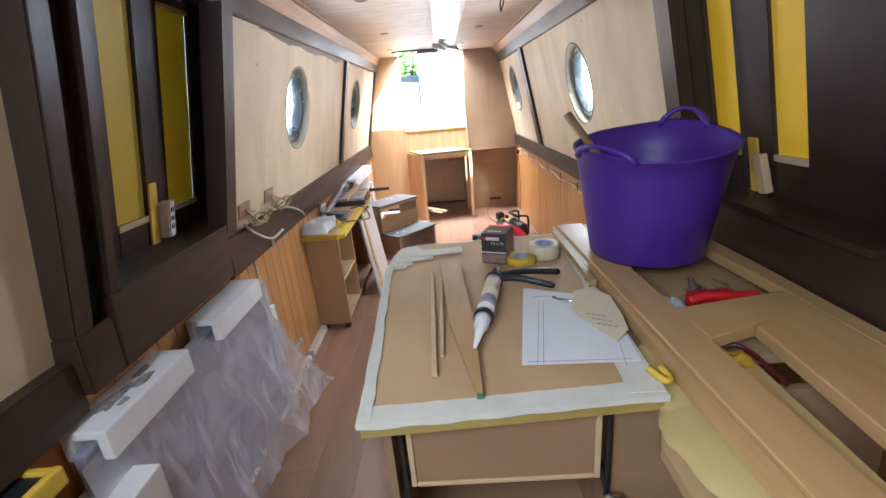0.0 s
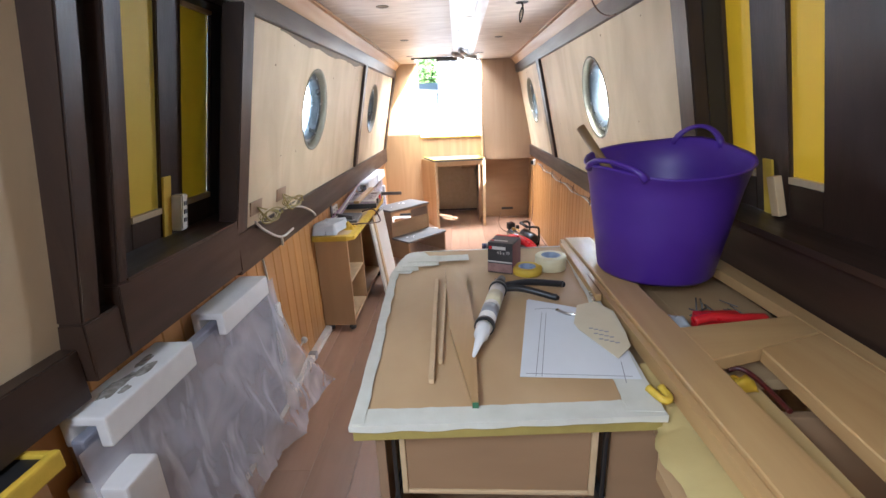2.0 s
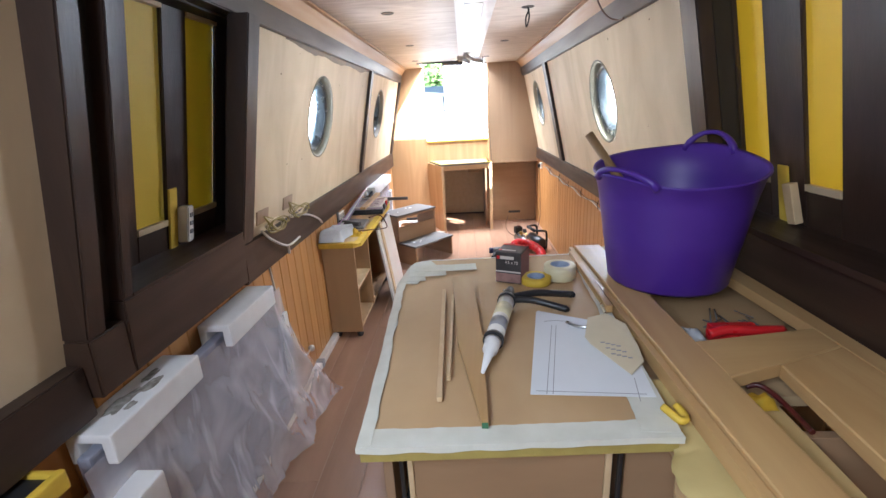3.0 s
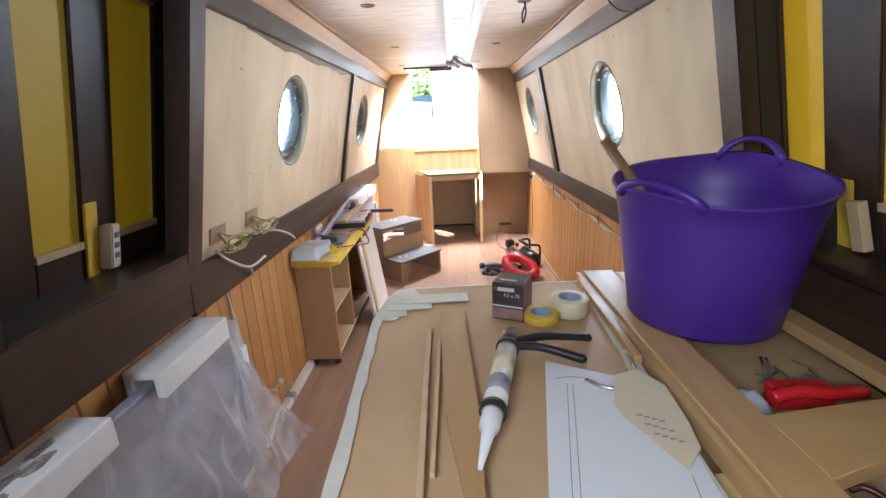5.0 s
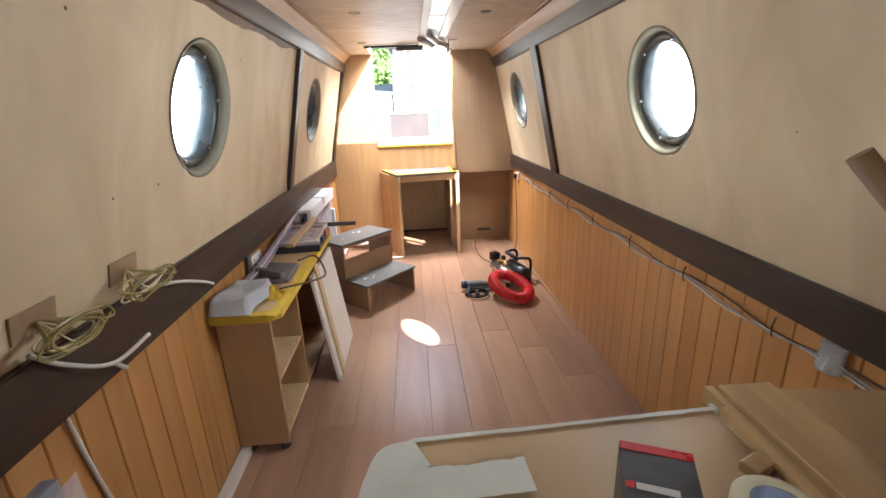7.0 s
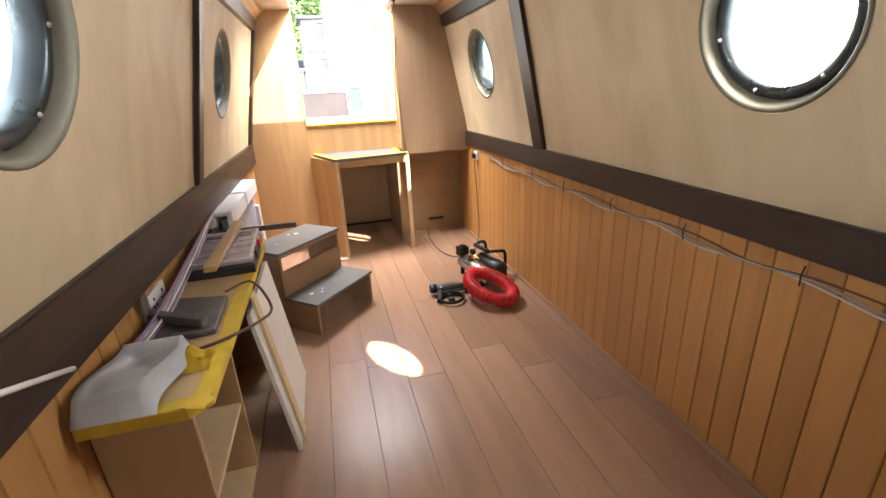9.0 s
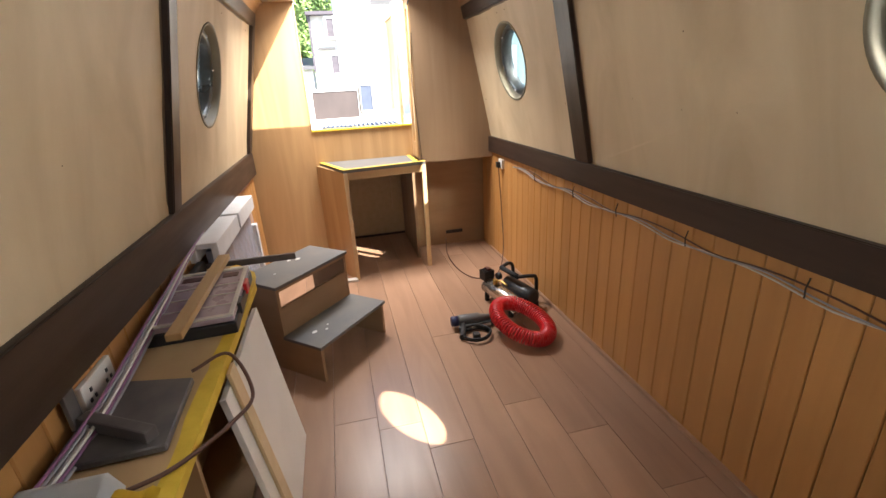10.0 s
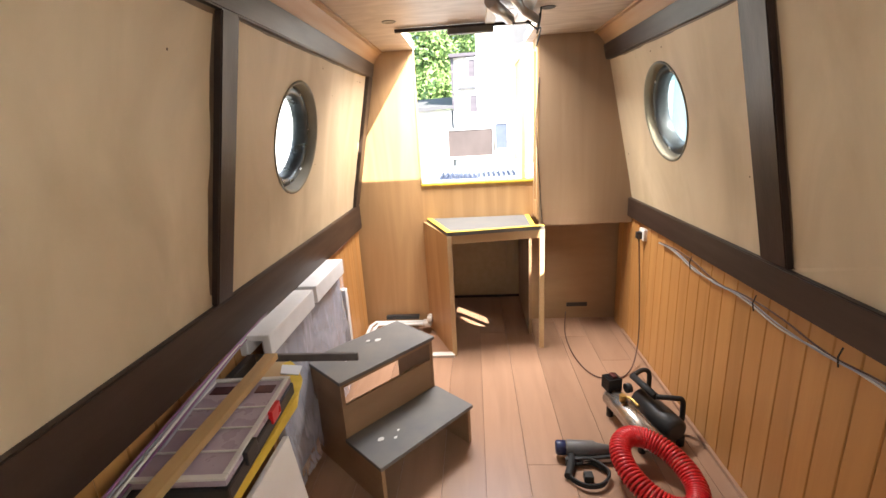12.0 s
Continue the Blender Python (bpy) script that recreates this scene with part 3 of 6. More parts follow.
# door leaf swung outwards along the doorway's edge
leaf = tagged(new("door_1"), "open pale wooden door leaf with a framed panel", kind="structure")
for name, a, b, z0, z1, x0, x1, m in (("stile", 6.14, 6.21, SILL + 0.02, CEIL, 0.256, 0.284, "mdf_edge"), ("stile", 6.65, 6.72, SILL + 0.02, CEIL, 0.256, 0.284, "mdf_edge"), ("rail", 6.21, 6.65, SILL + 0.02, SILL + 0.12, 0.257, 0.283, "mdf_edge"), ("rail", 6.21, 6.65, CEIL - 0.08, CEIL, 0.257, 0.283, "mdf_edge"), ("panel", 6.20, 6.66, SILL + 0.11, CEIL - 0.07, 0.268, 0.276, "oak_up")):
    bm = B()
    box(bm, x0, x1, a, b, z0, z1, 0.002)
    part(name, bm, M[m], leaf)
CUP_Y, CUP_X = 5.90, 0.345
# cupboard boards use the darker oak, so their shade is in the colour
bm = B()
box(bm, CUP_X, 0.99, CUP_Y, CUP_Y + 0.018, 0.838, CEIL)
setting("cupboard_face", bm, M["shaded_oak"], "tall ply cupboard face beside the doorway")
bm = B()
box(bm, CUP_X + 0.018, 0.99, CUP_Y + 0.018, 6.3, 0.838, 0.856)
setting("cupboard_base", bm, M["shaded_oak"], "ply base of the cupboard")
bm = B()
box(bm, 0.302, 1.01, 6.2, 6.22, 0, 0.838)
setting("wall_bow_right", bm, M["stoolwood"], "ply panel below the cupboard")
# framed opening in the cupboard's side, towards the doorway
bm = B()
box(bm, CUP_X - 0.014, CUP_X + 0.004, CUP_Y + 0.0, CUP_Y + 0.05, 0.88, CEIL, 0.002)
box(bm, CUP_X - 0.014, CUP_X + 0.004, BOW - 0.06, BOW, 0.88, CEIL, 0.002)
box(bm, CUP_X - 0.012, CUP_X + 0.004, CUP_Y + 0.05, BOW - 0.06, 0.88, 1.0, 0.002)
box(bm, CUP_X - 0.012, CUP_X + 0.004, CUP_Y + 0.05, BOW - 0.06, 1.97, CEIL, 0.002)
box(bm, CUP_X + 0.10, CUP_X + 0.115, CUP_Y + 0.018, BOW + 0.2, 0.87, CEIL)
setting("cupboard_side", bm, M["oak_up"], "framed side opening of the cupboard")

# step: grey top taped in yellow, on posts
stp = thing("step_unit", (0.0, 5.9, 0.0), "plywood step with taped grey top under the doorway", "step")
TOP = [(-0.45, BOW - 0.004), (-0.275, 5.625), (0.355, 5.715), (0.355, 5.755), (0.30, 5.765), (0.30, BOW - 0.004)]
bm = B()
prism(bm, TOP, 0.855, 0.878)
part("tread", bm, M["tread"], stp, "grey tread")
bm = B()
def strip_on(bm, a, b, w, z, t=0.002):
    a, b = Vector((*a, 0)), Vector((*b, 0))
    n = (b - a).normalized().cross(Vector((0, 0, 1))) * -w
    prism(bm, [tuple(p.xy) for p in (a, b, b + n, a + n)], z, z + t)
strip_on(bm, TOP[0], TOP[1], 0.035, 0.8785)
strip_on(bm, TOP[1], TOP[2], 0.03, 0.8790)
strip_on(bm, (0.30, 5.76), (0.30, BOW - 0.004), 0.03, 0.8795)
part("tape", bm, M["ytape"], stp, "yellow masking tape")
bm = B()
prism(bm, [(-0.275, 5.635), (-0.258, 5.640), (-0.455, BOW + 0.02), (-0.478, BOW - 0.004)], 0, 0.855)
part("side_panel", bm, M["oak_up"], stp)
bm = B()
box(bm, -0.278, -0.248, 5.622, 5.65, 0, 0.855, 0.002)
part("post", bm, M["mdf_edge"], stp, "pale post")
bm = B()
box(bm, 0.325, 0.357, 5.715, 5.75, 0, 0.855, 0.002)
part("post", bm, M["mdf_edge"], stp, "pale post")
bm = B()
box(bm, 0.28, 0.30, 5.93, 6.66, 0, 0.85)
part("side_panel", bm, M["shaded_oak"], stp)
bm = B()
prism(bm, [(-0.248, 5.632), (0.325, 5.715), (0.322, 5.733), (-0.248, 5.65)], 0.80, 0.855)
part("rail", bm, M["mdf"], stp)
bm = B()
box(bm, -0.60, 0.30, 6.70, 6.72, 0, 1.0)
setting("wall_under_step", bm, M["mdf_edge"], "pale back wall under the step")
bm = B()
box(bm, -0.60, 0.30, 6.685, 6.70, 0, 0.02)
setting("baseboard", bm, M["dark"], "dark strip at the foot of the wall")
bm = B()
box(bm, 0.06, 0.26, 6.45, 6.70, 0.66, 0.83, 0.004)
jb = whole("junction_box", bm, M["mdf"], "brown box fixed under the deck", "box")
bm = B()
box(bm, 0.17, 0.23, 6.60, 6.635, 0.30, 0.66, 0.004)
whole("timber_offcut", bm, M["mdf_edge"], "pale timber batten hanging under the step", "batten")
bm = B()
box(bm, -1.0, 1.0, 7.55, 7.6, 0, 1.1)
setting("wall_well", bm, M["render"], "pale bulkhead closing the space under the deck")

# ---- outside the doorway ----
bm = B()
vs = [bm.verts.new(p) for p in ((-400, -400, -0.75), (400, -400, -0.75), (400, 400, -0.75), (-400, 400, -0.75))]
bm.faces.new(vs)
setting("ground", bm, M["ground"], "pale gravelled bank outside the boat")
bm = B()
box(bm, -1.0, 1.0, BOW + 0.1, 7.6, 1.02, 1.05)
box(bm, -1.0, 1.0, 7.58, 7.62, 0.9, 1.12)
setting("deck", bm, M["render"], "pale fore deck outside the doorway")
mt = thing("ribbed_mat", (-0.02, 7.27, 1.05), "blue grey ribbed mat lying on the deck", "mat")
bm = B()
box(bm, -0.42, 0.40, 7.05, 7.50, 1.05, 1.058)
part("base", bm, M["matting"], mt)
bm = B()
for k in range(17):
    box(bm, -0.41 + k * 0.047, -0.387 + k * 0.047, 7.055, 7.495, 1.058, 1.080)
part("ribs", bm, M["matting"], mt)


def window_at(house, x0, x1, y, z0, z1, m="slate"):
    bm = B()
    box(bm, x0 - 0.06, x1 + 0.06, y - 0.05, y - 0.01, z0 - 0.06, z0)
    box(bm, x0 - 0.06, x1 + 0.06, y - 0.05, y - 0.01, z1, z1 + 0.06)
    box(bm, x0 - 0.06, x0, y - 0.05, y - 0.01, z0, z1)
    box(bm, x1, x1 + 0.06, y - 0.05, y - 0.01, z0, z1)
    w = part("window", bm, M["white"], house)
    bm = B()
    box(bm, x0, x1, y - 0.03, y - 0.012, z0, z1)
    part("pane", bm, M[m], w)


house = thing("house", (2.0, 15.0, -0.75), "white rendered waterside building with dark openings", "house")
bm = B()
box(bm, 0.08, 7.0, 15.0, 16.2, -0.75, 4.7)
box(bm, -0.56, 0.08, 15.1, 16.2, -0.75, 3.2)
part("wall", bm, M["render"], house)
bm = B()
box(bm, -0.02, 7.2, 14.8, 16.4, 4.7, 4.9)
part("roof", bm, M["slate"], house)
bm = B()
box(bm, -0.62, 0.06, 14.9, 16.2, 3.2, 3.28)
part("roof", bm, M["mauve"], house, "mauve flat roof edge")
# the first, wide one is the garage opening, a flat pane coloured as shade
for x0, x1, z0, z1, m in ((-0.73, 0.44, 0.72, 1.40, "garage_shade"), (0.52, 0.82, 0.88, 1.51, "matting"), (-0.14, 0.03, 2.70, 3.12, "mauve"), (-0.12, 0.06, 1.84, 2.26, "mauve"), (1.0, 1.6, 3.4, 4.2, "slate")):
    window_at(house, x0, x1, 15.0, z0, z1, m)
bm = B()
box(bm, -0.42, 0.02, 15.0, 15.09, 2.42, 2.47)
part("ledge", bm, M["slate"], house, "grey ledge")
bm = B()
box(bm, -0.58, -0.52, 15.0, 15.1, 1.9, 3.2)
part("drainpipe", bm, M["mauve"], house, "mauve drainpipe")
shed = thing("shed", (-2.6, 14.0, -0.75), "low white boarded shed with grey roof", "shed")
bm = B()
box(bm, -4.6, -0.62, 15.2, 17.0, -0.75, 1.95)
part("wall", bm, M["render"], shed)
bm = B()
vs = [bm.verts.new(p) for p in ((-4.8, 15.0, 1.86), (-0.58, 15.0, 1.96), (-0.58, 17.2, 2.30), (-4.8, 17.2, 2.20), (-4.8, 15.0, 1.94), (-0.58, 15.0, 2.04), (-0.58, 17.2, 2.38), (-4.8, 17.2, 2.28))]
for f in ((0, 1, 2, 3), (4, 5, 6, 7), (0, 1, 5, 4), (1, 2, 6, 5), (2, 3, 7, 6), (3, 0, 4, 7)):
    bm.faces.new([vs[q] for q in f])
part("roof", bm, M["slate"], shed)

boat = thing("moored_boat", (3.2, 10.0, -0.75), "pale teal boat moored alongside", "boat")
bm = B()
box(bm, 2.5, 4.2, 6.5, 15.0, -0.75, 1.0, 0.05)
part("hull", bm, M["boat"], boat)
bm = B()
box(bm, 2.62, 4.08, 7.2, 14.5, 1.0, 2.35, 0.06)
part("cabin", bm, M["boat"], boat)
for y in (8.0, 9.3, 10.6, 11.9):
    bm = B()
    box(bm, 2.60, 2.64, y, y + 0.6, 1.45, 1.95, 0.01)
    part("window", bm, M["white"], boat, "pale curtained window")

rng = random.Random(4)
def tree(x, y, h, spread, n):
    t = thing("tree", (x, y, -0.75), "leafy green tree behind the buildings", "tree")
    bm = B()
    tube(bm, [(x, y, -0.75), (x + 0.1, y, h * 0.3), (x - 0.1, y + 0.1, h * 0.6), (x, y, h * 0.85)], 0.2, 8, taper=[0.28, 0.2, 0.12, 0.04])
    for k in range(9):
        a = k * 2.4
        z = h * (0.3 + 0.06 * k)
        tube(bm, [(x, y, z), (x + math.cos(a) * spread * 0.4, y + math.sin(a) * spread * 0.4, z + 0.5), (x + math.cos(a) * spread * 0.8, y + math.sin(a) * spread * 0.8, z + 0.9)], 0.06, 6, taper=[0.08, 0.05, 0.02])
    part("trunk", bm, M["bark"], t)
    verts, faces = [], []
    clumps = [(x + rng.gauss(0, spread * 0.5), y + rng.gauss(0, spread * 0.5), h * rng.uniform(0.3, 1.0)) for _ in range(70)]
    for i in range(n):
        c = rng.choice(clumps)
        p = Vector((c[0] + rng.gauss(0, 0.4), c[1] + rng.gauss(0, 0.4), c[2] + rng.gauss(0, 0.35)))
        d = Vector((rng.gauss(0, 1), rng.gauss(0, 1), rng.gauss(0, 0.6))).normalized()
        e = d.orthogonal().normalized() * rng.uniform(0.03, 0.065)
        d = d * rng.uniform(0.06, 0.12)
        k = len(verts)
        verts += [p - d, p + e, p + d, p - e]
        faces.append((k, k + 1, k + 2, k + 3))
    me = bpy.data.meshes.new("crown")
    me.from_pydata(verts, [], faces)
    me.materials.append(M["leaf"])
    ob = new("crown", me)
    ob.parent = t
    ob.matrix_parent_inverse = Matrix.Translation(-t.location)
    tagged(ob, kind="stuff")


tree(-1.6, 20.0, 6.5, 1.5, 20000)
tree(-4.5, 21.0, 7.5, 2.4, 16000)
tree(-0.2, 22.5, 7.0, 1.5, 12000)

# ---- peninsula unit with its taped hardboard top ----
PLACE = Matrix.Translation((-0.100, 0.035, 0.0)) @ Matrix.Rotation(radians(-1.25), 4, "Z")
seen_before = set(scene.objects)


def settle():
    """Puts the peninsula's things, drawn square, at their place beside the cabin side."""
    for ob in scene.objects:
        if ob not in seen_before and ob.parent is None:
            ob.matrix_basis = PLACE @ ob.matrix_basis


PEN = 0.932
isl = thing("kitchen_unit", (0.2, 1.3, 0.0), "oak kitchen peninsula unit with an open drawer space", "kitchen unit")
bm = B()
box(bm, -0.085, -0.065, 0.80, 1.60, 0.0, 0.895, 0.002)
part("side_panel", bm, M["shaded_oak"], isl)
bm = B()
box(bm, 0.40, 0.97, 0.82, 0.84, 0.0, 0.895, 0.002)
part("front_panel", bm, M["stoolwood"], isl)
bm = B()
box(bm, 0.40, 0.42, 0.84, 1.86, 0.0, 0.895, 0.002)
part("side_panel", bm, M["shaded_oak"], isl)
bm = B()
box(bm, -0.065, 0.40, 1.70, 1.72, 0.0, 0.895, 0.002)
part("back_panel", bm, M["shaded_oak"], isl)
bm = B()
box(bm, -0.065, 0.40, 0.80, 1.70, 0.40, 0.418, 0.002)
part("shelf", bm, M["stoolwood"], isl)
for x in (-0.048, 0.385):
    bm = B()
    box(bm, x - 0.006, x + 0.006, 0.80, 1.30, 0.675, 0.71, 0.002)
    box(bm, x - 0.004, x + 0.004, 0.80, 0.812, 0.45, 0.90, 0.002)
    part("drawer_runner", bm, M["black"], isl, "dark steel drawer runner")
    bm = B()
    tube(bm, [(x - 0.012, 0.79, 0.665), (x + 0.03, 0.785, 0.665)], 0.012, 8)
    part("bracket", bm, M["steel"], isl, "bright steel catch")
dw = thing("drawer_box", (0.17, 0.9, 0.70), "pale edged wooden drawer box hanging in the unit", "drawer")
bm = B()
box(bm, -0.0255, 0.3595, 0.816, 0.830, 0.7095, 0.885, 0.002)
# a darker ply puts the shade below the worktop into the drawer front
part("front", bm, M["stoolwood"], dw)
for a, b, z0, z1 in ((-0.038, -0.026, 0.70, 0.885), (0.360, 0.373, 0.70, 0.885), (-0.026, 0.360, 0.70, 0.709)):
    bm = B()
    box(bm, a, b, 0.812, 1.28, z0, z1, 0.002)
    part("edge", bm, M["mdf_edge"], dw, "pale board edge")

OUT = [(-0.112, 0.748), (0.480, 0.782), (0.53, 1.835), (-0.075, 1.795), (-0.138, 1.755), (-0.168, 1.55)]
top = thing("worktop_cover", (0.2, 1.3, PEN), "brown hardboard sheet taped over the peninsula worktop", "worktop")
bm = B()
prism(bm, OUT, PEN - 0.035, PEN - 0.006)
part("worktop", bm, M["otape"], top, "worktop edge wrapped in yellow tape")
bm = B()
prism(bm, OUT, PEN - 0.006, PEN)
part("sheet", bm, M["hardboard"], top, "brown hardboard sheet")


def ribbon(bm, keys, w, z, seed, ragged=0.0022):
    """A slightly wavy strip of tape along keys, of width w to its left."""
    r = random.Random(seed)
    ps = curve_points([(x, y, 0) for x, y in keys], 10)
    rows = []
    for i, p in enumerate(ps):
        d = (ps[min(i + 1, len(ps) - 1)] - ps[max(i - 1, 0)]).normalized()
        n = Vector((-d.y, d.x, 0))
        a, b = p + n * r.uniform(-ragged, ragged) * 0.3, p + n * (w + r.uniform(-ragged, ragged))
        zz = z + r.uniform(0, 0.0008)
        rows.append((bm.verts.new((a.x, a.y, zz)), bm.verts.new((b.x, b.y, zz)), bm.verts.new((a.x, a.y, zz - 0.0012)), bm.verts.new((b.x, b.y, zz - 0.0012))))
    for g, h in zip(rows, rows[1:]):
        for i, j in ((0, 1), (1, 3), (3, 2), (2, 0)):
            bm.faces.new((g[i], h[i], h[j], g[j]))
    for g in (rows[0], rows[-1]):
        bm.faces.new((g[0], g[1], g[3], g[2]))


bm = B()
ribbon(bm, [(-0.117, 0.742), (0.10, 0.752), (0.30, 0.764), (0.486, 0.776)], 0.050, PEN + 0.0030, 1, 0.0015)
ps = [(-0.117 + 0.603 * q / 24, 0.7425 + 0.034 * q / 24) for q in range(25)]
for q in range(24):
    low = PEN - 0.008 - 0.009 * abs(noise.noise((q * 0.23, 4.0, 1.0)))
    nxt = PEN - 0.008 - 0.009 * abs(noise.noise(((q + 1) * 0.23, 4.0, 1.0)))
    vs = [bm.verts.new((x, y + o, z)) for o in (0.0, -0.0022) for (x, y), z in ((ps[q], PEN + 0.004), (ps[q + 1], PEN + 0.004), (ps[q + 1], nxt), (ps[q], low))]
    for f in ((0, 1, 2, 3), (7, 6, 5, 4), (0, 4, 5, 1), (2, 6, 7, 3)):
        bm.faces.new([vs[k] for k in f])
part("tape", bm, M["tape"], top, "white masking tape")
bm = B()
ribbon(bm, [(-0.170, 1.55), (-0.142, 1.15), (-0.115, 0.746)], 0.026, PEN + 0.0042, 2, 0.004)
part("tape", bm, M["tape"], top, "white masking tape")
bm = B()
ribbon(bm, [(-0.075, 1.797), (-0.140, 1.756), (-0.170, 1.55)], 0.072, PEN + 0.0036, 3)
part("tape", bm, M["tape"], top, "white masking tape")
for k, (x, y, ln, w) in enumerate(((-0.150, 1.560, 0.08, 0.060), (-0.138, 1.606, 0.14, 0.064), (-0.120, 1.655, 0.235, 0.066))):
    bm = B()
    ribbon(bm, [(x, y), (x + ln * 0.5, y + 0.004), (x + ln, y + 0.012)], w, PEN + 0.005 + 0.0014 * k, 10 + k, 0.003)
    part("tape", bm, M["tape"], top, "short strip of white tape")
bm = B()
ribbon(bm, [(0.49, 1.02), (0.51, 1.40), (0.525, 1.84)], 0.034, PEN + 0.0030, 5)
part("tape", bm, M["tape"], top, "white masking tape")
bm = B()
ribbon(bm, [(0.484, 0.785), (0.490, 0.95), (0.496, 1.10)], 0.070, PEN + 0.0048, 6)
part("tape", bm, M["tape"], top, "white masking tape corner")
bm = B()
ribbon(bm, [(0.535, 1.833), (0.25, 1.816), (-0.075, 1.797)], 0.009, PEN + 0.0044, 7, 0.002)
part("tape", bm, M["tape"], top, "white edge of tape")
bm = B()
tube(bm, curve_points([(0.47, 0.84, PEN + 0.02), (0.49, 0.81, PEN + 0.012), (0.505, 0.82, PEN + 0.01), (0.50, 0.85, PEN + 0.014)]), 0.008, 6)
part("tape_curl", bm, M["ytape"], top, "curled end of yellow tape")

# ---- oak face frame lying on the right worktop ----
wt = thing("side_worktop", (0.75, 1.0, 0.90), "brown board worktop along the cabin side", "worktop")
bm = B()
prism(bm, [(0.44, 0.30), (0.710, 0.30), (0.733, 0.96), (0.733, 1.90), (0.533, 1.90), (0.482, 0.79), (0.44, 0.70)], 0.86, 0.885)
prism(bm, [(0.7335, 0.96), (1.0, 0.96), (1.0, 1.90), (0.7335, 1.90)], 0.86, 0.885)
part("top", bm, M["hardboard"], wt)
bm = B()
box(bm, 0.52, 0.97, 1.84, 1.86, 0, 0.86, 0.002)
part("end_panel", bm, M["oak_up"], wt)
bm = B()
box(bm, 0.55, 0.97, 0.30, 0.32, 0, 0.86, 0.002)
part("front_panel", bm, M["oak_up"], wt)
paper = thing("kraft_paper", (0.45, 0.7, 0.91), "torn brown paper hanging over the worktop edge", "paper")
bm = B()
r = random.Random(21)
left = [(0.487, 0.98), (0.484, 0.86), (0.470, 0.775), (0.452, 0.745), (0.447, 0.70), (0.458, 0.655), (0.462, 0.61), (0.480, 0.56), (0.490, 0.50), (0.512, 0.44), (0.515, 0.32)]
rows = []
for q in range(41):
    k = q / 40 * (len(left) - 1)
    i, f = min(int(k), len(left) - 2), k - min(int(k), len(left) - 2)
    x, y = left[i][0] * (1 - f) + left[i + 1][0] * f + r.uniform(-0.002, 0.002), left[i][1] * (1 - f) + left[i + 1][1] * f
    rows.append([bm.verts.new((x + (0.552 - x) * c / 4, y, 0.916 - d - 0.02 * (1 - c / 4) ** 2 * (y < 0.78) + 0.004 * noise.noise((c * 1.3, y * 9, 2.0)))) for d in (0.0, 0.0012) for c in range(5)])
for g, h in zip(rows, rows[1:]):
    for c in list(range(4)) + list(range(5, 9)):
        bm.faces.new((g[c], h[c], h[c + 1], g[c + 1])).smooth = True
    bm.faces.new((g[0], g[5], h[5], h[0]))
part("sheet", bm, M["kraft"], paper)
FR = 0.963
ff = thing("oak_face_frame", (0.75, 1.2, 0.92), "pale oak face frame lying flat on the worktop", "oak frame")
def board(outline, m, z0=FR - 0.032, z1=FR, name="stile"):
    bm = B()
    prism(bm, outline, z0, z1)
    bmesh.ops.bevel(bm, geom=bm.edges[:], offset=0.0025, segments=1, affect="EDGES")
    return part(name, bm, m, ff)
board([(0.558, 0.30), (0.650, 0.30), (0.622, 1.86), (0.518, 1.86)], M["oak"])
board([(0.946, 0.30), (0.990, 0.30), (0.990, 1.30), (0.985, 1.82), (0.908, 1.82), (0.944, 1.128)], M["oak"])
board([(0.624, 1.52), (0.918, 1.50), (0.907, 1.80), (0.6235, 1.84)], M["oak_x"], name="rail")
board([(0.6365, 0.919), (0.763, 0.966), (0.942, 1.038), (0.942, 1.126), (0.6325, 1.068)], M["oak_x"], name="rail")
board([(0.722, 0.30), (0.944, 0.30), (0.943, 1.036), (0.764, 0.964)], M["oak"])
bm = B()
prism(bm, [(0.600, 0.30), (0.700, 0.30), (0.722, 0.905), (0.640, 0.895)], 0.886, 0.918)
bmesh.ops.bevel(bm, geom=bm.edges[:], offset=0.004, segments=2, affect="EDGES")
whole("varnished_board", bm, mat("varnished tan board", (0.50, 0.36, 0.16), 0.22, second=(0.42, 0.29, 0.12), scale=(5, 1.5, 5), amount=0.45, bump=0.02), "glossy tan board lying under the oak frame", "board")
bm = B()
prism(bm, [(0.538, 0.31), (0.556, 0.30), (0.515, 1.87), (0.499, 1.87)], FR - 0.045, FR - 0.010)
ob = whole("oak_batten", bm, M["oak"], "thin oak batten beside the face frame", "batten")
bm = B()
tray = thing("tool_tray", (0.8, 1.2, 0.888), "clutter of tools lying under the oak frame", "tools")
for k in range(16):
    r = random.Random(90 + k)
    x, y, a, ln = r.uniform(0.77, 0.90), r.uniform(1.19, 1.34), r.uniform(0, 3.1), r.uniform(0.04, 0.09)
    tube(bm, [(x - ln / 2 * math.cos(a), y - ln / 2 * math.sin(a), 0.895 + 0.004 * (k % 4)), (x + ln / 2 * math.cos(a), y + ln / 2 * math.sin(a), 0.900 + 0.004 * (k % 4))], r.uniform(0.0015, 0.003), 6)
tagged(part("bits", bm, M["grey"], tray, "steel bits and screwdrivers"), kind="stuff")
bm = B()
tube(bm, curve_points([(0.72, 1.17, 0.925), (0.77, 1.175, 0.935), (0.84, 1.175, 0.93), (0.92, 1.195, 0.92)]), 0.014, 8)
box(bm, 0.74, 0.86, 1.180, 1.225, 0.886, 0.932, 0.006)
part("red_tool", bm, M["red"], tray, "red tool handle")
bm = B()
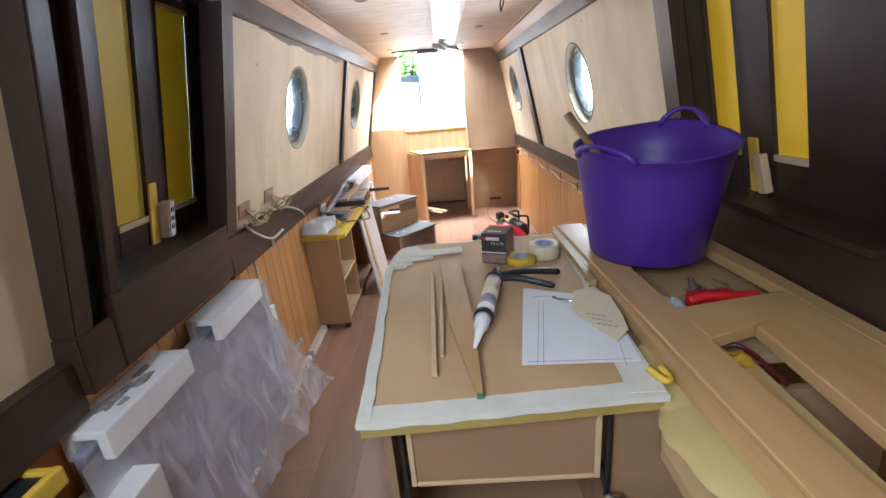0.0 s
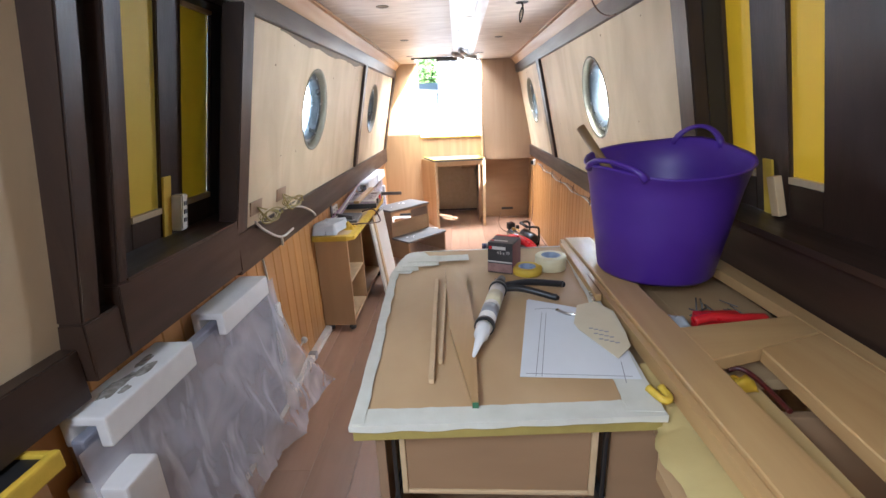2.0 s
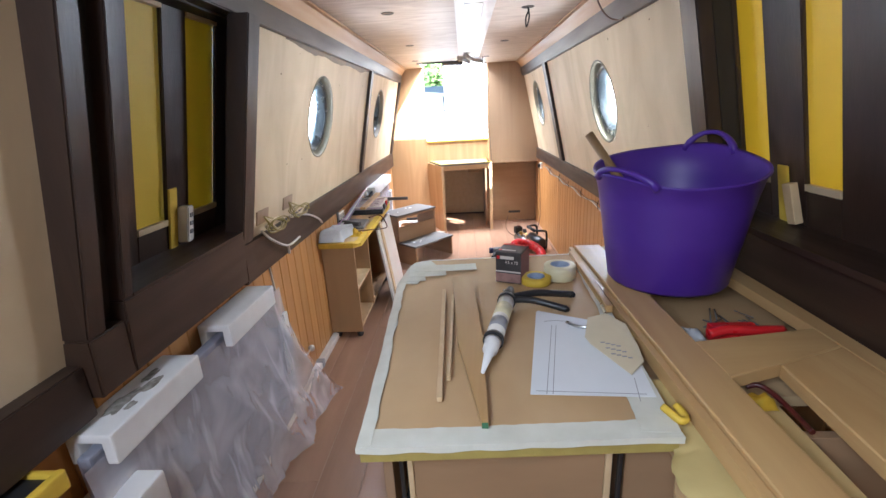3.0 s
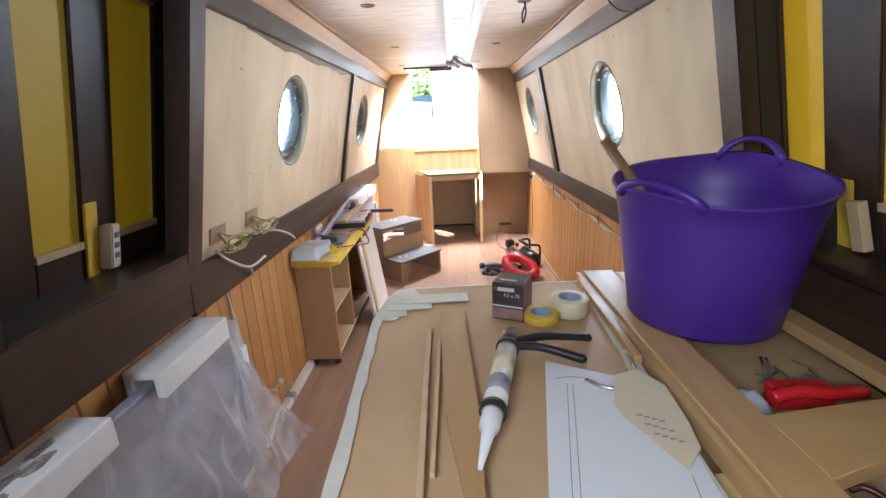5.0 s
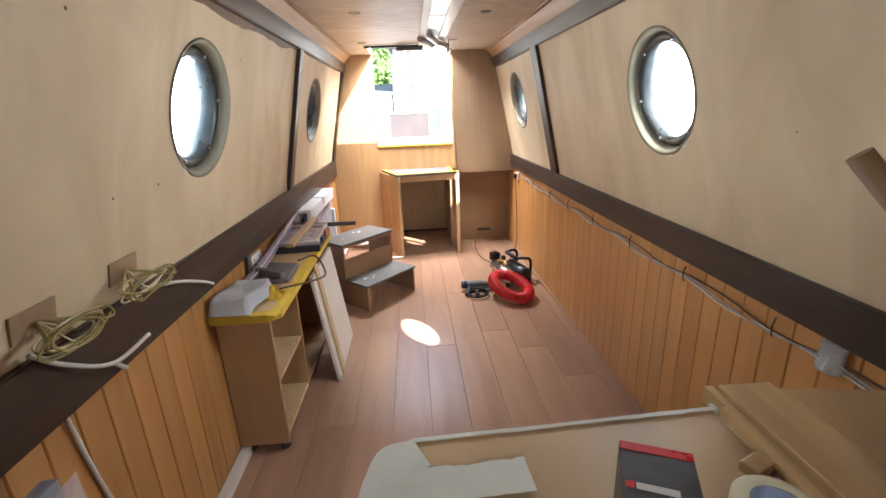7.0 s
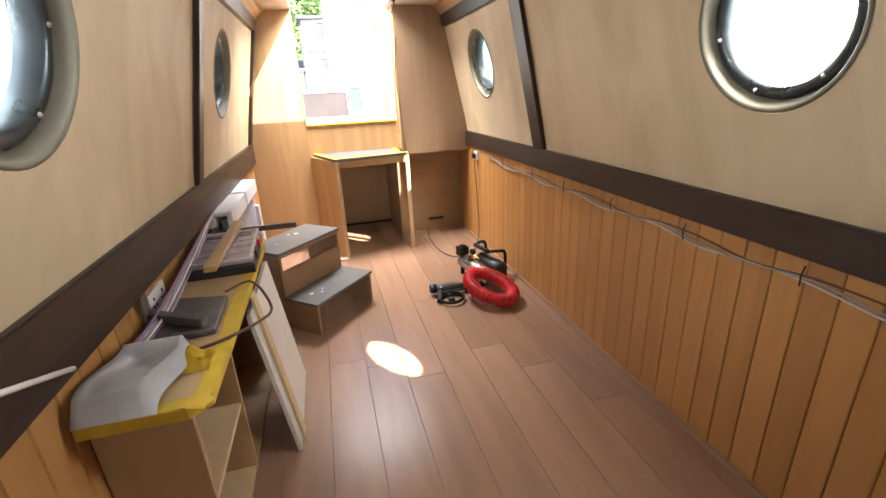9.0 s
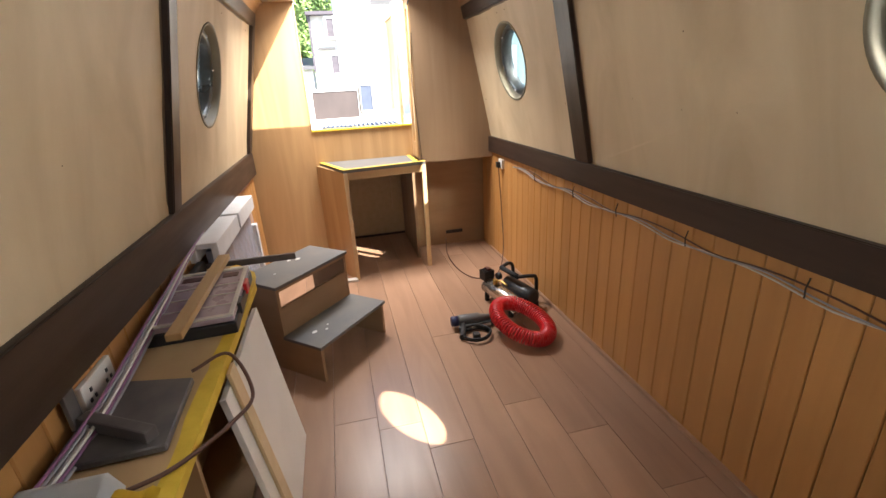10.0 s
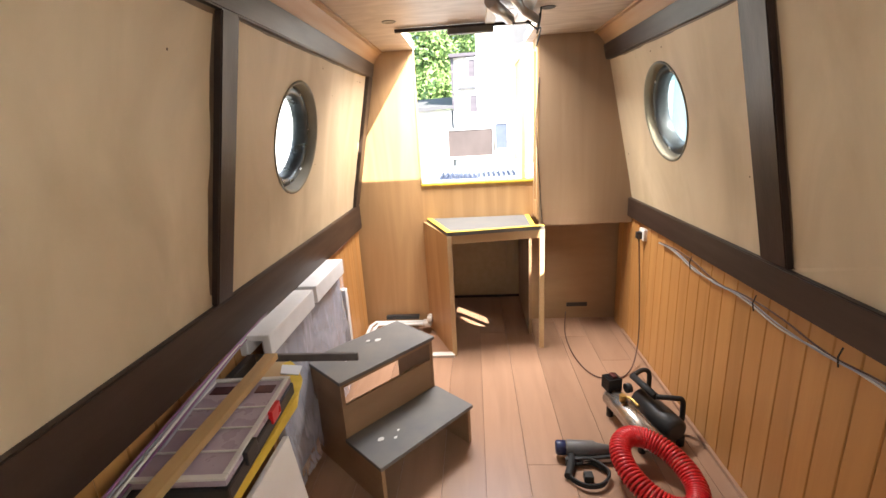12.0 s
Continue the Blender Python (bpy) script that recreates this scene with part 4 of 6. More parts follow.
tube(bm, curve_points([(0.685, 0.940, 0.925), (0.705, 0.935, 0.932), (0.722, 0.905, 0.928), (0.724, 0.84, 0.925), (0.722, 0.80, 0.925)]), 0.0055, 8)
part("red_tool", bm, M["dark_red"], tray, "red tool handle with shade in its dark colour")


def crumple(bm, cx, cy, z, rx, ry, h, seed, n=10):
    """A crumpled cloth or bag."""
    g = []
    for i in range(n + 1):
        row = []
        for j in range(n + 1):
            u, v = i / n * 2 - 1, j / n * 2 - 1
            k = noise.noise((u * 1.7 + seed, v * 1.7, seed * 3.1))
            edge = max(0, 1 - max(abs(u), abs(v)) ** 3)
            row.append(bm.verts.new((cx + u * rx * (1 + 0.25 * k), cy + v * ry * (1 + 0.25 * noise.noise((u + 9, v, seed))), z + h * edge * (0.55 + 0.9 * k) + 0.002)))
        g.append(row)
    for i in range(n):
        for j in range(n):
            f = bm.faces.new((g[i][j], g[i + 1][j], g[i + 1][j + 1], g[i][j + 1]))
            f.smooth = True
    bmesh.ops.solidify(bm, geom=bm.faces[:], thickness=0.002)


bm = B()
crumple(bm, 0.675, 1.165, 0.888, 0.048, 0.060, 0.055, 3.3)
whole("white_rag", bm, M["paper"], "crumpled white tissue among the tools", "rag")
bm = B()
crumple(bm, 0.680, 0.885, 0.920, 0.026, 0.022, 0.026, 5.0)
whole("yellow_rag", bm, M["cloth_y"], "small yellow piece of rag", "rag")

settle()

# ---- purple tub ----
TX, TY, TZ = 0.664, 1.508, FR
tub = thing("tub", (TX, TY, TZ), "purple flexible plastic tub with two handles", "tub")
bm = B()
prof = [(0.0, 0.004), (0.165, 0.004), (0.178, 0.0), (0.186, 0.010), (0.205, 0.13), (0.207, 0.134), (0.212, 0.17), (0.230, 0.28), (0.245, 0.345), (0.252, 0.350), (0.250, 0.357), (0.240, 0.352), (0.224, 0.28), (0.178, 0.014), (0.0, 0.012)]
rings = lathe(bm, [(r * 0.958, z) for r, z in prof], 64)
H1, H2 = radians(210), radians(41)


def rim_height(a):
    """The soft rim stands up at the back and sags in front."""
    return 0.030 * math.cos(a - radians(65)) + 0.008


for v in bm.verts:
    a, rr = math.atan2(v.co.y, v.co.x), v.co.xy.length
    # the rim rises towards both handles and sags between them
    k = max(0, v.co.z - 0.13) / 0.22
    lift = max(math.exp(-((math.remainder(a - h, 2 * math.pi)) / 0.45) ** 2) for h in (H1, H2))
    v.co.z += k * k * (0.016 * lift + rim_height(a))
bmesh.ops.transform(bm, matrix=Matrix.Translation((TX, TY, TZ)), verts=bm.verts[:])
part("body", bm, M["purple"], tub)
for h in (H1, H2):
    bm = B()
    ks = []
    for i in range(13):
        u = i / 12 * 2 - 1
        a = h + u * (0.46 if h > 2 else 0.34)
        rr, arch = 0.2370 + 0.004 * (1 - u * u), 0.042 if h > 2 else 0.062
        ks.append((TX + rr * math.cos(a), TY + rr * math.sin(a), TZ + 0.348 + arch * (1 - u * u) ** 0.7 + rim_height(a)))
    tube(bm, ks, 0.0075, 8, taper=[0.013 - 0.006 * math.sin(math.pi * i / 12) for i in range(13)])
    part("handle", bm, M["purple"], tub)
bm = B()
tube(bm, [(0.70, 1.50, TZ + 0.03), (0.58, 1.60, TZ + 0.24), (0.452, 1.712, 1.418)], 0.014, 12, taper=[0.012, 0.0135, 0.015])
whole("hammer_handle", bm, M["stick"], "worn wooden tool handle leaning in the tub", "tool handle")

# ---- things on the peninsula ----
seen_before = set(scene.objects)
Z = PEN + 0.004
bm = B()
prism(bm, [(0.028, 1.56), (0.098, 1.55), (0.128, 1.10), (0.130, 0.795), (0.118, 0.795), (0.062, 1.10)], Z, Z + 0.016)
w1 = whole("wood_wedge", bm, M["oak"], "tapered pale wood offcut on the hardboard", "wood offcut")
bm = B()
prism(bm, [(0.118, 0.7945), (0.1305, 0.7945), (0.1305, 0.7935), (0.118, 0.7935)], Z + 0.001, Z + 0.014)
ob = new("end_mark", mesh_of("end_mark", bm, mat("green painted end", (0.05, 0.16, 0.08), 0.6)))
ob.parent = w1
bm = B()
box(bm, 0.014, 0.026, 0.875, 1.46, Z, Z + 0.012, 0.002, Matrix.Translation((0.02, 1.1, 0)) @ Matrix.Rotation(radians(2.6), 4, "Z") @ Matrix.Translation((-0.02, -1.1, 0)))
whole("wood_strip", bm, M["mdf_edge"], "narrow pale wood strip on the hardboard", "wood strip")
bm = B()
box(bm, 0.038, 0.047, 0.95, 1.42, Z, Z + 0.010, 0.002, Matrix.Translation((0.042, 1.1, 0)) @ Matrix.Rotation(radians(1.2), 4, "Z") @ Matrix.Translation((-0.042, -1.1, 0)))
whole("wood_strip", bm, M["mdf_edge"], "narrow pale wood strip on the hardboard", "wood strip")

# sealant gun with its cartridge
gun = thing("sealant_gun", (0.2, 1.2, Z), "black sealant gun with white cartridge lying on the unit", "sealant gun")
GA, GB = Vector((0.152, 1.080, Z + 0.028)), Vector((0.216, 1.380, Z + 0.03))
gd = (GB - GA).normalized()
bm = B()
tube(bm, [GA, GA + gd * 0.235], 0.0235, 20)
cart = part("cartridge", bm, M["white"], gun, "white sealant cartridge with grey print")
bm = B()
tube(bm, [GA + gd * 0.05, GA + gd * 0.10], 0.0238, 20)
part("label", bm, M["cable_g"], cart, "grey printed band")
bm = B()
tube(bm, [GA + gd * 0.12, GA + gd * 0.19], 0.0238, 20)
part("label", bm, M["cream_tape"], cart, "yellowish printed band")
bm = B()
tube(bm, [GA - gd * 0.005, GA - gd * 0.012, GA - gd * 0.045, GA - gd * 0.05, GA - gd * 0.14], 0.02, 14, taper=[0.022, 0.02, 0.019, 0.013, 0.004])
part("nozzle", bm, M["foam"], gun, "white nozzle")
bm = B()
tube(bm, [GA - gd * 0.002, GA + gd * 0.012], 0.0265, 20)
part("collar", bm, M["black"], gun)
bm = B()
tube(bm, [GA + gd * 0.235, GA + gd * 0.25], 0.0275, 20)
tube(bm, [GA + gd * 0.25, GA + gd * 0.29, GA + gd * 0.33], 0.02, 12, taper=[0.022, 0.018, 0.012])
part("frame", bm, M["black"], gun)
gs = Vector((gd.y, -gd.x, 0))
for name, a, b, c in (("handle", 0.265, 0.275, 0.245), ("trigger", 0.25, 0.215, 0.135)):
    bm = B()
    p = GA + gd * a
    q = Vector((0.404, 1.405, Z + 0.02)) if name == "handle" else Vector((0.366, 1.305, Z + 0.02))
    tube(bm, curve_points([p, p.lerp(q, 0.45) + gd * 0.012, q - Vector((0, 0, 0.012)), q + gs * 0.012 - Vector((0, 0, 0.014))]), 0.011, 8)
    part(name, bm, M["black"], gun)
bm = B()
p = GA + gd * 0.30
tube(bm, [p, p + gd * 0.02 - gs * 0.02], 0.004, 6)
part("rod", bm, M["steel"], gun)

# drawing pad, hook and tag
pad = thing("drawing_paper", (0.36, 1.05, Z), "folded white drawing paper with faint pencil lines", "paper")
bm = B()
prism(bm, [(0.224, 0.900), (0.474, 0.890), (0.499, 1.20), (0.292, 1.300)], Z, Z + 0.003)
prism(bm, [(0.222, 0.895), (0.476, 0.884), (0.500, 1.18), (0.287, 1.290)], Z + 0.004, Z + 0.0052)
part("sheet", bm, M["paper"], pad)
bm = B()
for a, b in (((0.257, 0.895), (0.318, 1.20)), ((0.27, 0.895), (0.330, 1.20)), ((0.44, 0.87), (0.455, 0.95)), ((0.236, 0.905), (0.46, 0.892))):
    strip_on(bm, a, b, 0.0012, Z + 0.0054, 0.0004)
arc = [(0.33 + 0.05 * math.cos(a), 1.20 + 0.03 * math.sin(a)) for a in (0.2, 0.6, 1.0, 1.4, 1.8, 2.2)]
for a, b in zip(arc, arc[1:]):
    strip_on(bm, a, b, 0.0012, Z + 0.0054, 0.0004)
part("lines", bm, M["ink"], pad, "faint pencil lines")
tg = thing("label_tag", (0.45, 1.03, Z), "creased manila label tag with faint writing", "tag")
bm = B()
vs = prism(bm, [(0.384, 1.105), (0.390, 1.075), (0.450, 0.955), (0.492, 1.000), (0.500, 1.06), (0.502, 1.16), (0.465, 1.215), (0.412, 1.195)], Z + 0.007, Z + 0.0085)
for v in vs:
    v.co.z += 0.02 * (v.co.y - 0.92) / 0.25
part("card", bm, M["tag"], tg)
bm = B()
for k in range(3):
    for j in range(4):
        x, y = 0.415 + 0.011 * j + 0.006 * k, 1.075 - 0.024 * k - 0.006 * j
        vs = box(bm, x, x + 0.010, y, y + 0.004, Z + 0.0215 - 0.0016 * k, Z + 0.0225 - 0.0016 * k)
part("writing", bm, M["cable_g"], tg, "faint printed words")
bm = B()
tube(bm, curve_points([(0.36, 1.215, Z + 0.008), (0.385, 1.185, Z + 0.01), (0.42, 1.175, Z + 0.012), (0.455, 1.20, Z + 0.014), (0.475, 1.25, Z + 0.012), (0.485, 1.33, Z + 0.008)]), 0.0045, 8)
whole("metal_hook", bm, M["steel"], "bent bright metal hook beside the drawing paper", "hook")

# carton of screws
ct = thing("screw_carton", (0.24, 1.56, Z), "small black and mauve carton of fixings", "carton")
CM = Matrix.Translation((0.242, 1.575, Z)) @ Matrix.Scale(1.12, 4, (0, 0, 1)) @ Matrix.Rotation(radians(-22), 4, "Z")
bm = B()
box(bm, -0.045, 0.045, -0.05, 0.05, 0, 0.10, 0.002, CM)
part("box", bm, M["carton"], ct)
bm = B()
box(bm, -0.0445, 0.0445, -0.0515, -0.0505, 0.004, 0.032, 0, CM)
part("picture", bm, M["skin_print"], ct, "beige printed picture")
bm = B()
box(bm, 0.0455, 0.0465, -0.049, 0.049, 0.004, 0.095, 0, CM)
part("side_print", bm, M["maroon"], ct, "mauve printed side")
bm = B()
box(bm, -0.0445, 0.0445, -0.0515, -0.0505, 0.036, 0.040, 0, CM)
part("print", bm, M["cable_w"], ct, "pale printed bar")
for x0, x1, y0, y1, z0, z1, m, word in ((-0.028, 0.020, -0.0515, -0.0505, 0.078, 0.088, "cable_w", "pale"), (-0.028, 0.020, -0.030, -0.020, 0.1005, 0.1012, "cable_w", "pale"),
                                        (-0.0445, 0.0445, 0.035, 0.0495, 0.1004, 0.1010, "red", "red"), (-0.040, -0.030, -0.0515, -0.0505, 0.078, 0.088, "red", "red"), (-0.040, -0.030, -0.030, -0.020, 0.1005, 0.1012, "red", "red")):
    bm = B()
    box(bm, x0, x1, y0, y1, z0, z1, 0, CM)
    part("print", bm, M[m], ct, word + " printed bar")


def label_text(body, size, m, matrix, parent):
    cu = bpy.data.curves.new("writing", "FONT")
    cu.body, cu.size, cu.extrude, cu.align_x = body, size, 0.0003, "CENTER"
    ob = new("writing", cu)
    ob.data.materials.append(m)
    ob.parent = parent
    ob.matrix_parent_inverse = Matrix.Translation(-parent.location)
    ob.matrix_basis = matrix
    return ob


label_text("4.5 x 70", 0.014, M["cable_w"], CM @ Matrix.Translation((0.012, -0.0518, 0.064)) @ Matrix.Rotation(radians(90), 4, "X"), ct)


def tape_roll(x, y, z, r, w, m, label):
    t = thing("tape_roll", (x, y, z), label, "tape roll", "tape rolls")
    mm = Matrix.Translation((x, y, z))
    bm = B()
    lathe(bm, [(r - 0.022, 0.001), (r - 0.003, 0.0), (r, 0.003), (r, w - 0.003), (r - 0.003, w), (r - 0.015, w), (r - 0.022, w)], 40, mm)
    part("roll", bm, m, t)
    bm = B()
    lathe(bm, [(r - 0.0215, 0.0), (r - 0.0215, w + 0.0005), (r - 0.026, w + 0.0005), (r - 0.026, 0.0)], 40, mm)
    part("core", bm, M["bluecore"], t, "pale blue printed card core")


tape_roll(0.407, 1.572, Z, 0.055, 0.05, M["cream_tape"], "cream roll of packing tape")
tape_roll(0.318, 1.528, Z, 0.052, 0.025, M["ytape"], "yellow roll of masking tape")
bm = B()
box(bm, 0.485, 0.505, 1.28, 1.80, Z + 0.002, Z + 0.024, 0.003, None)
whole("oak_batten", bm, M["oak"], "short oak batten beside the face frame", "batten")
bm = B()
box(bm, 0.44, 0.485, 1.66, 1.69, Z + 0.003, Z + 0.02, 0.003, Matrix.Translation((0.46, 1.67, 0)) @ Matrix.Rotation(radians(25), 4, "Z") @ Matrix.Translation((-0.46, -1.67, 0)))
whole("timber_offcut", bm, M["oak"], "small oak offcut lying on the sheet", "offcut")

settle()

# ---- near counter by the camera, taped yellow ----
nc = thing("taped_counter", (-0.85, 0.6, 0.0), "low unit with black top edged in yellow tape", "counter")
bm = B()
box(bm, -0.97, -0.855, 0.10, 0.82, 0.80, 0.832, 0.003)
part("top", bm, M["black"], nc)
bm = B()
box(bm, -0.865, -0.845, 0.10, 0.835, 0.795, 0.842, 0.006)
box(bm, -0.97, -0.855, 0.815, 0.832, 0.795, 0.842, 0.006)
part("tape", bm, M["ytape"], nc, "crinkled yellow tape")
bm = B()
box(bm, -0.968, -0.875, 0.10, 0.81, 0.0, 0.80, 0.003)
part("body", bm, M["oak_up"], nc)


# ---- radiators ----
def radiator(y0, y1, ztop, zbot, x, caps, fold, group, wrapped=True):
    rd = thing("radiator", (x - 0.05, (y0 + y1) / 2, zbot), "grey panel radiator wrapped in polythene with foam corners" if wrapped else "grey panel radiator with white foam caps", "radiator", "radiators")
    bm = B()
    box(bm, x - 0.035, x, y0, y1, zbot, ztop, 0.008)
    part("panel", bm, M["rad"], rd)
    for a, b, z, h in caps:
        bm = B()
        box(bm, x - 0.075, x + 0.045, a, b, z - 0.025, z, 0.006)
        box(bm, x + 0.015, x + 0.045, a, b, z - h, z - 0.012, 0.006)
        box(bm, x - 0.075, x - 0.045, a, b, z - h, z - 0.012, 0.006)
        part("foam_cap", bm, M["foam"], rd, "white foam edge cap")
    bm = B()
    box(bm, x - 0.05, x + 0.03, y1 - 0.015, y1 + 0.03, zbot + 0.12, ztop - 0.14, 0.006)
    part("foam_cap", bm, M["foam"], rd, "white foam edge cap")
    bm = B()
    n, h = 90, 44
    g = []
    for i in range(n + 1):
        row = []
        for j in range(h + 1):
            u, v = i / n, j / h
            low = 1 - v
            # tent folds fan out from the corners of the caps, with crinkles towards the floor
            crest = 0.0
            for a, lean, wide, tall in ((0.37, 0.42, 0.10, 1.0), (0.30, -0.06, 0.045, 0.45), (0.14, 0.16, 0.06, 0.5), (0.62, 0.30, 0.05, 0.35), (0.90, 0.10, 0.06, 0.8), (0.02, -0.05, 0.05, 0.5)):
                crest += tall * max(0.0, 1 - abs(u - a - lean * low) / wide) * min(1, 3 * low)
            k = 0.35 * noise.noise((u * 7 + 3 * low, v * 3.0, y0)) + 0.45 * low * noise.noise((u * 22, v * 9, 4 + y0)) + 0.3 * low * low * abs(noise.noise((u * 40, v * 30, 7 + y0)))
            flare = max(0.0, u - 0.75) / 0.25
            row.append(bm.verts.new((x + 0.010 + fold * (low ** 1.6 * 0.55 + 0.45 * crest * (0.35 + 0.65 * low) + 0.35 * flare * low ** 2) + (0.006 + 0.022 * low) * max(-0.5, k), y0 - 0.03 + (y1 - y0 + 0.06) * u + 1.5 * fold * low * low * flare * flare + 0.012 * k, zbot - 0.03 + (ztop + 0.015 - zbot) * v)))
        g.append(row)
    for i in range(n):
        for j in range(h):
            f = bm.faces.new((g[i][j], g[i + 1][j], g[i + 1][j + 1], g[i][j + 1]))
            f.smooth = True
    wrap = part("wrap", bm, M["film"], rd, "crinkled clear polythene wrap")



radiator(0.92, 1.98, 0.785, 0.10, -0.885, ((0.945, 1.31, 0.83, 0.085), (1.50, 1.88, 0.83, 0.085)), 0.135, "")
radiator(4.38, 5.28, 0.785, 0.10, -0.895, ((4.30, 4.76, 0.845, 0.085), (4.80, 5.24, 0.845, 0.085)), 0.02, "")
bm = B()
box(bm, -0.95, -0.80, 0.90, 1.02, 0.10, 0.66, 0.008)

whole("foam_block", bm, M["foam"], "white foam corner block beside the radiator", "foam block")

def blotch(bm, cx, cy, z, rx, ry, seed, n=22):
    """A thin patch with an uneven outline."""
    k = [1 + 0.55 * noise.noise((math.cos(6.283 * q / n) * 1.6, math.sin(6.283 * q / n) * 1.6, seed)) + 0.25 * noise.noise((q * 1.9, seed, 0.3)) for q in range(n)]
    prism(bm, [(cx + rx * k[q] * math.cos(6.283 * q / n), cy + ry * k[q] * math.sin(6.283 * q / n)) for q in range(n)], z, z + 0.0014)


dirt = thing("dirt_stain", (-0.90, 1.12, 0.8305), "dark dried adhesive smeared over the foam cap", "stain")
for q, (cx, cy, rx, ry) in enumerate(((-0.905, 1.07, 0.022, 0.05), (-0.885, 1.15, 0.018, 0.045), (-0.915, 1.20, 0.012, 0.04), (-0.875, 1.06, 0.010, 0.02))):
    bm = B()
    blotch(bm, cx, cy, 0.8305, rx, ry, q * 3.7)
    part("smudge", bm, M["dirt"], dirt)

# ---- desk-height cabinet with worktop on the left ----
DK = 0.72
ck = thing("shelf_cabinet", (-0.82, 3.6, 0.0), "low open shelf cabinet of oak board", "cabinet")
for a, b in ((2.90, 2.918), (3.32, 3.338), (4.02, 4.038)):
    bm = B()
    box(bm, -0.966, -0.745, a, b, 0.05 if a < 3 else 0.07, DK - 0.03, 0.002)
    part("side_panel", bm, M["mdf"], ck)
for z in (0.07, 0.36):
    bm = B()
    box(bm, -0.966, -0.75, 2.918, 3.32, z, z + 0.018, 0.002)
    part("shelf", bm, M["mdf_edge"], ck, "pale edged shelf")
bm = B()
box(bm, -0.968, -0.962, 2.918, 4.02, 0.07, DK - 0.03)
part("back_panel", bm, M["mdf"], ck)
bm = B()
box(bm, -0.962, -0.75, 3.338, 4.02, 0.07, 0.088, 0.002)
part("bottom", bm, M["mdf"], ck)
for x, y in ((-0.775, 2.93), (-0.93, 2.93), (-0.775, 4.0), (-0.93, 4.0)):
    bm = B()
    bmesh.ops.create_uvsphere(bm, u_segments=12, v_segments=8, radius=0.025, matrix=Matrix.Translation((x, y, 0.025)))
    part("caster", bm, M["black"], ck, "black caster")
dt = thing("desk_top", (-0.82, 3.6, DK), "brown worktop edged with yellow masking tape", "worktop")
DOUT = [(-0.966, 2.86), (-0.735, 2.86), (-0.692, 2.90), (-0.692, 4.10), (-0.735, 4.25), (-0.80, 4.33), (-0.966, 4.33)]
bm = B()
prism(bm, DOUT, DK - 0.03, DK)
part("top", bm, M["hardboard"], dt)
bm = B()
ribbon(bm, [(-0.966, 2.858), (-0.735, 2.858), (-0.691, 2.90), (-0.691, 3.5), (-0.691, 4.10), (-0.735, 4.252), (-0.80, 4.332)], 0.038, DK + 0.0015, 31, 0.005)
ribbon(bm, [(-0.966, 2.856), (-0.735, 2.856), (-0.689, 2.90), (-0.689, 3.5), (-0.689, 4.10), (-0.735, 4.256)], 0.004, DK - 0.001, 32, 0.001)
part("tape", bm, M["ytape"], dt, "yellow masking tape edge")
bm = B()
ps = [(-0.966, 2.8565), (-0.735, 2.8565), (-0.6885, 2.90), (-0.6885, 4.10), (-0.735, 4.2525)]
for a, b in zip(ps, ps[1:]):
    strip_on(bm, a, b, 0.003, DK - 0.033, 0.034)
part("tape", bm, M["ytape"], dt, "yellow taped edge")

# white board leaning on the cabinet
bm = B()
box(bm, -0.009, 0.009, 3.44, 4.00, 0, 0.66, 0.002)
bmesh.ops.transform(bm, matrix=Matrix.Translation((-0.605, 0, 0.0)) @ Matrix.Rotation(radians(-7.5), 4, "Y"), verts=bm.verts[:])
whole("leaning_board", bm, M["white"], "white board leaning against the cabinet", "board")
bm = B()
box(bm, 0.0105, 0.0225, 3.50, 3.56, 0.004, 0.70, 0.002)
bmesh.ops.transform(bm, matrix=Matrix.Translation((-0.605, 0, 0.0)) @ Matrix.Rotation(radians(-7.5), 4, "Y"), verts=bm.verts[:])
whole("timber_strip", bm, M["mdf_edge"], "pale timber strip leaning on the white board", "timber strip")
# moulded white tray
bm = B()
n, h = 18, 12
g = []
for i in range(n + 1):
    row = []
    for j in range(h + 1):
        u, v = i / n * 2 - 1, j / h * 2 - 1
        inside = 1 / (1 + math.exp(18 * (max(abs(u), abs(v)) - 0.72)))
        fall = 1 / (1 + math.exp(30 * (max(abs(u), abs(v)) - 0.95)))
        row.append(bm.verts.new((-0.865 + v * 0.085 + 0.015 * math.sin(u * 3), 2.97 + u * 0.14, DK + 0.004 + 0.078 * fall - 0.045 * inside * (0.6 + 0.4 * math.sin(u * 4 + v)))))
    g.append(row)
for i in range(n):
    for j in range(h):
        f = bm.faces.new((g[i][j], g[i + 1][j], g[i + 1][j + 1], g[i][j + 1]))
        f.smooth = True
bmesh.ops.solidify(bm, geom=bm.faces[:], thickness=0.004)
whole("moulded_tray", bm, M["foam"], "white moulded plastic cover on the worktop", "plastic cover")
bm = B()
crumple(bm, -0.755, 3.05, DK + 0.002, 0.035, 0.05, 0.045, 7.0)
whole("yellow_rag", bm, M["cloth_y"], "crumpled yellow tape on the worktop", "rag")
bm = B()
prism(bm, [(-0.955, 3.19), (-0.735, 3.20), (-0.745, 3.445), (-0.955, 3.49)], DK + 0.004, DK + 0.022)
bmesh.ops.bevel(bm, geom=bm.edges[:], offset=0.003, segments=1, affect="EDGES")
whole("dark_tile", bm, M["laptop"], "dusty dark grey slab on the worktop", "slab")
ts = thing("try_square", (-0.88, 3.35, DK + 0.024), "try square with a wooden handle standing on the slab", "try square")
bm = B()
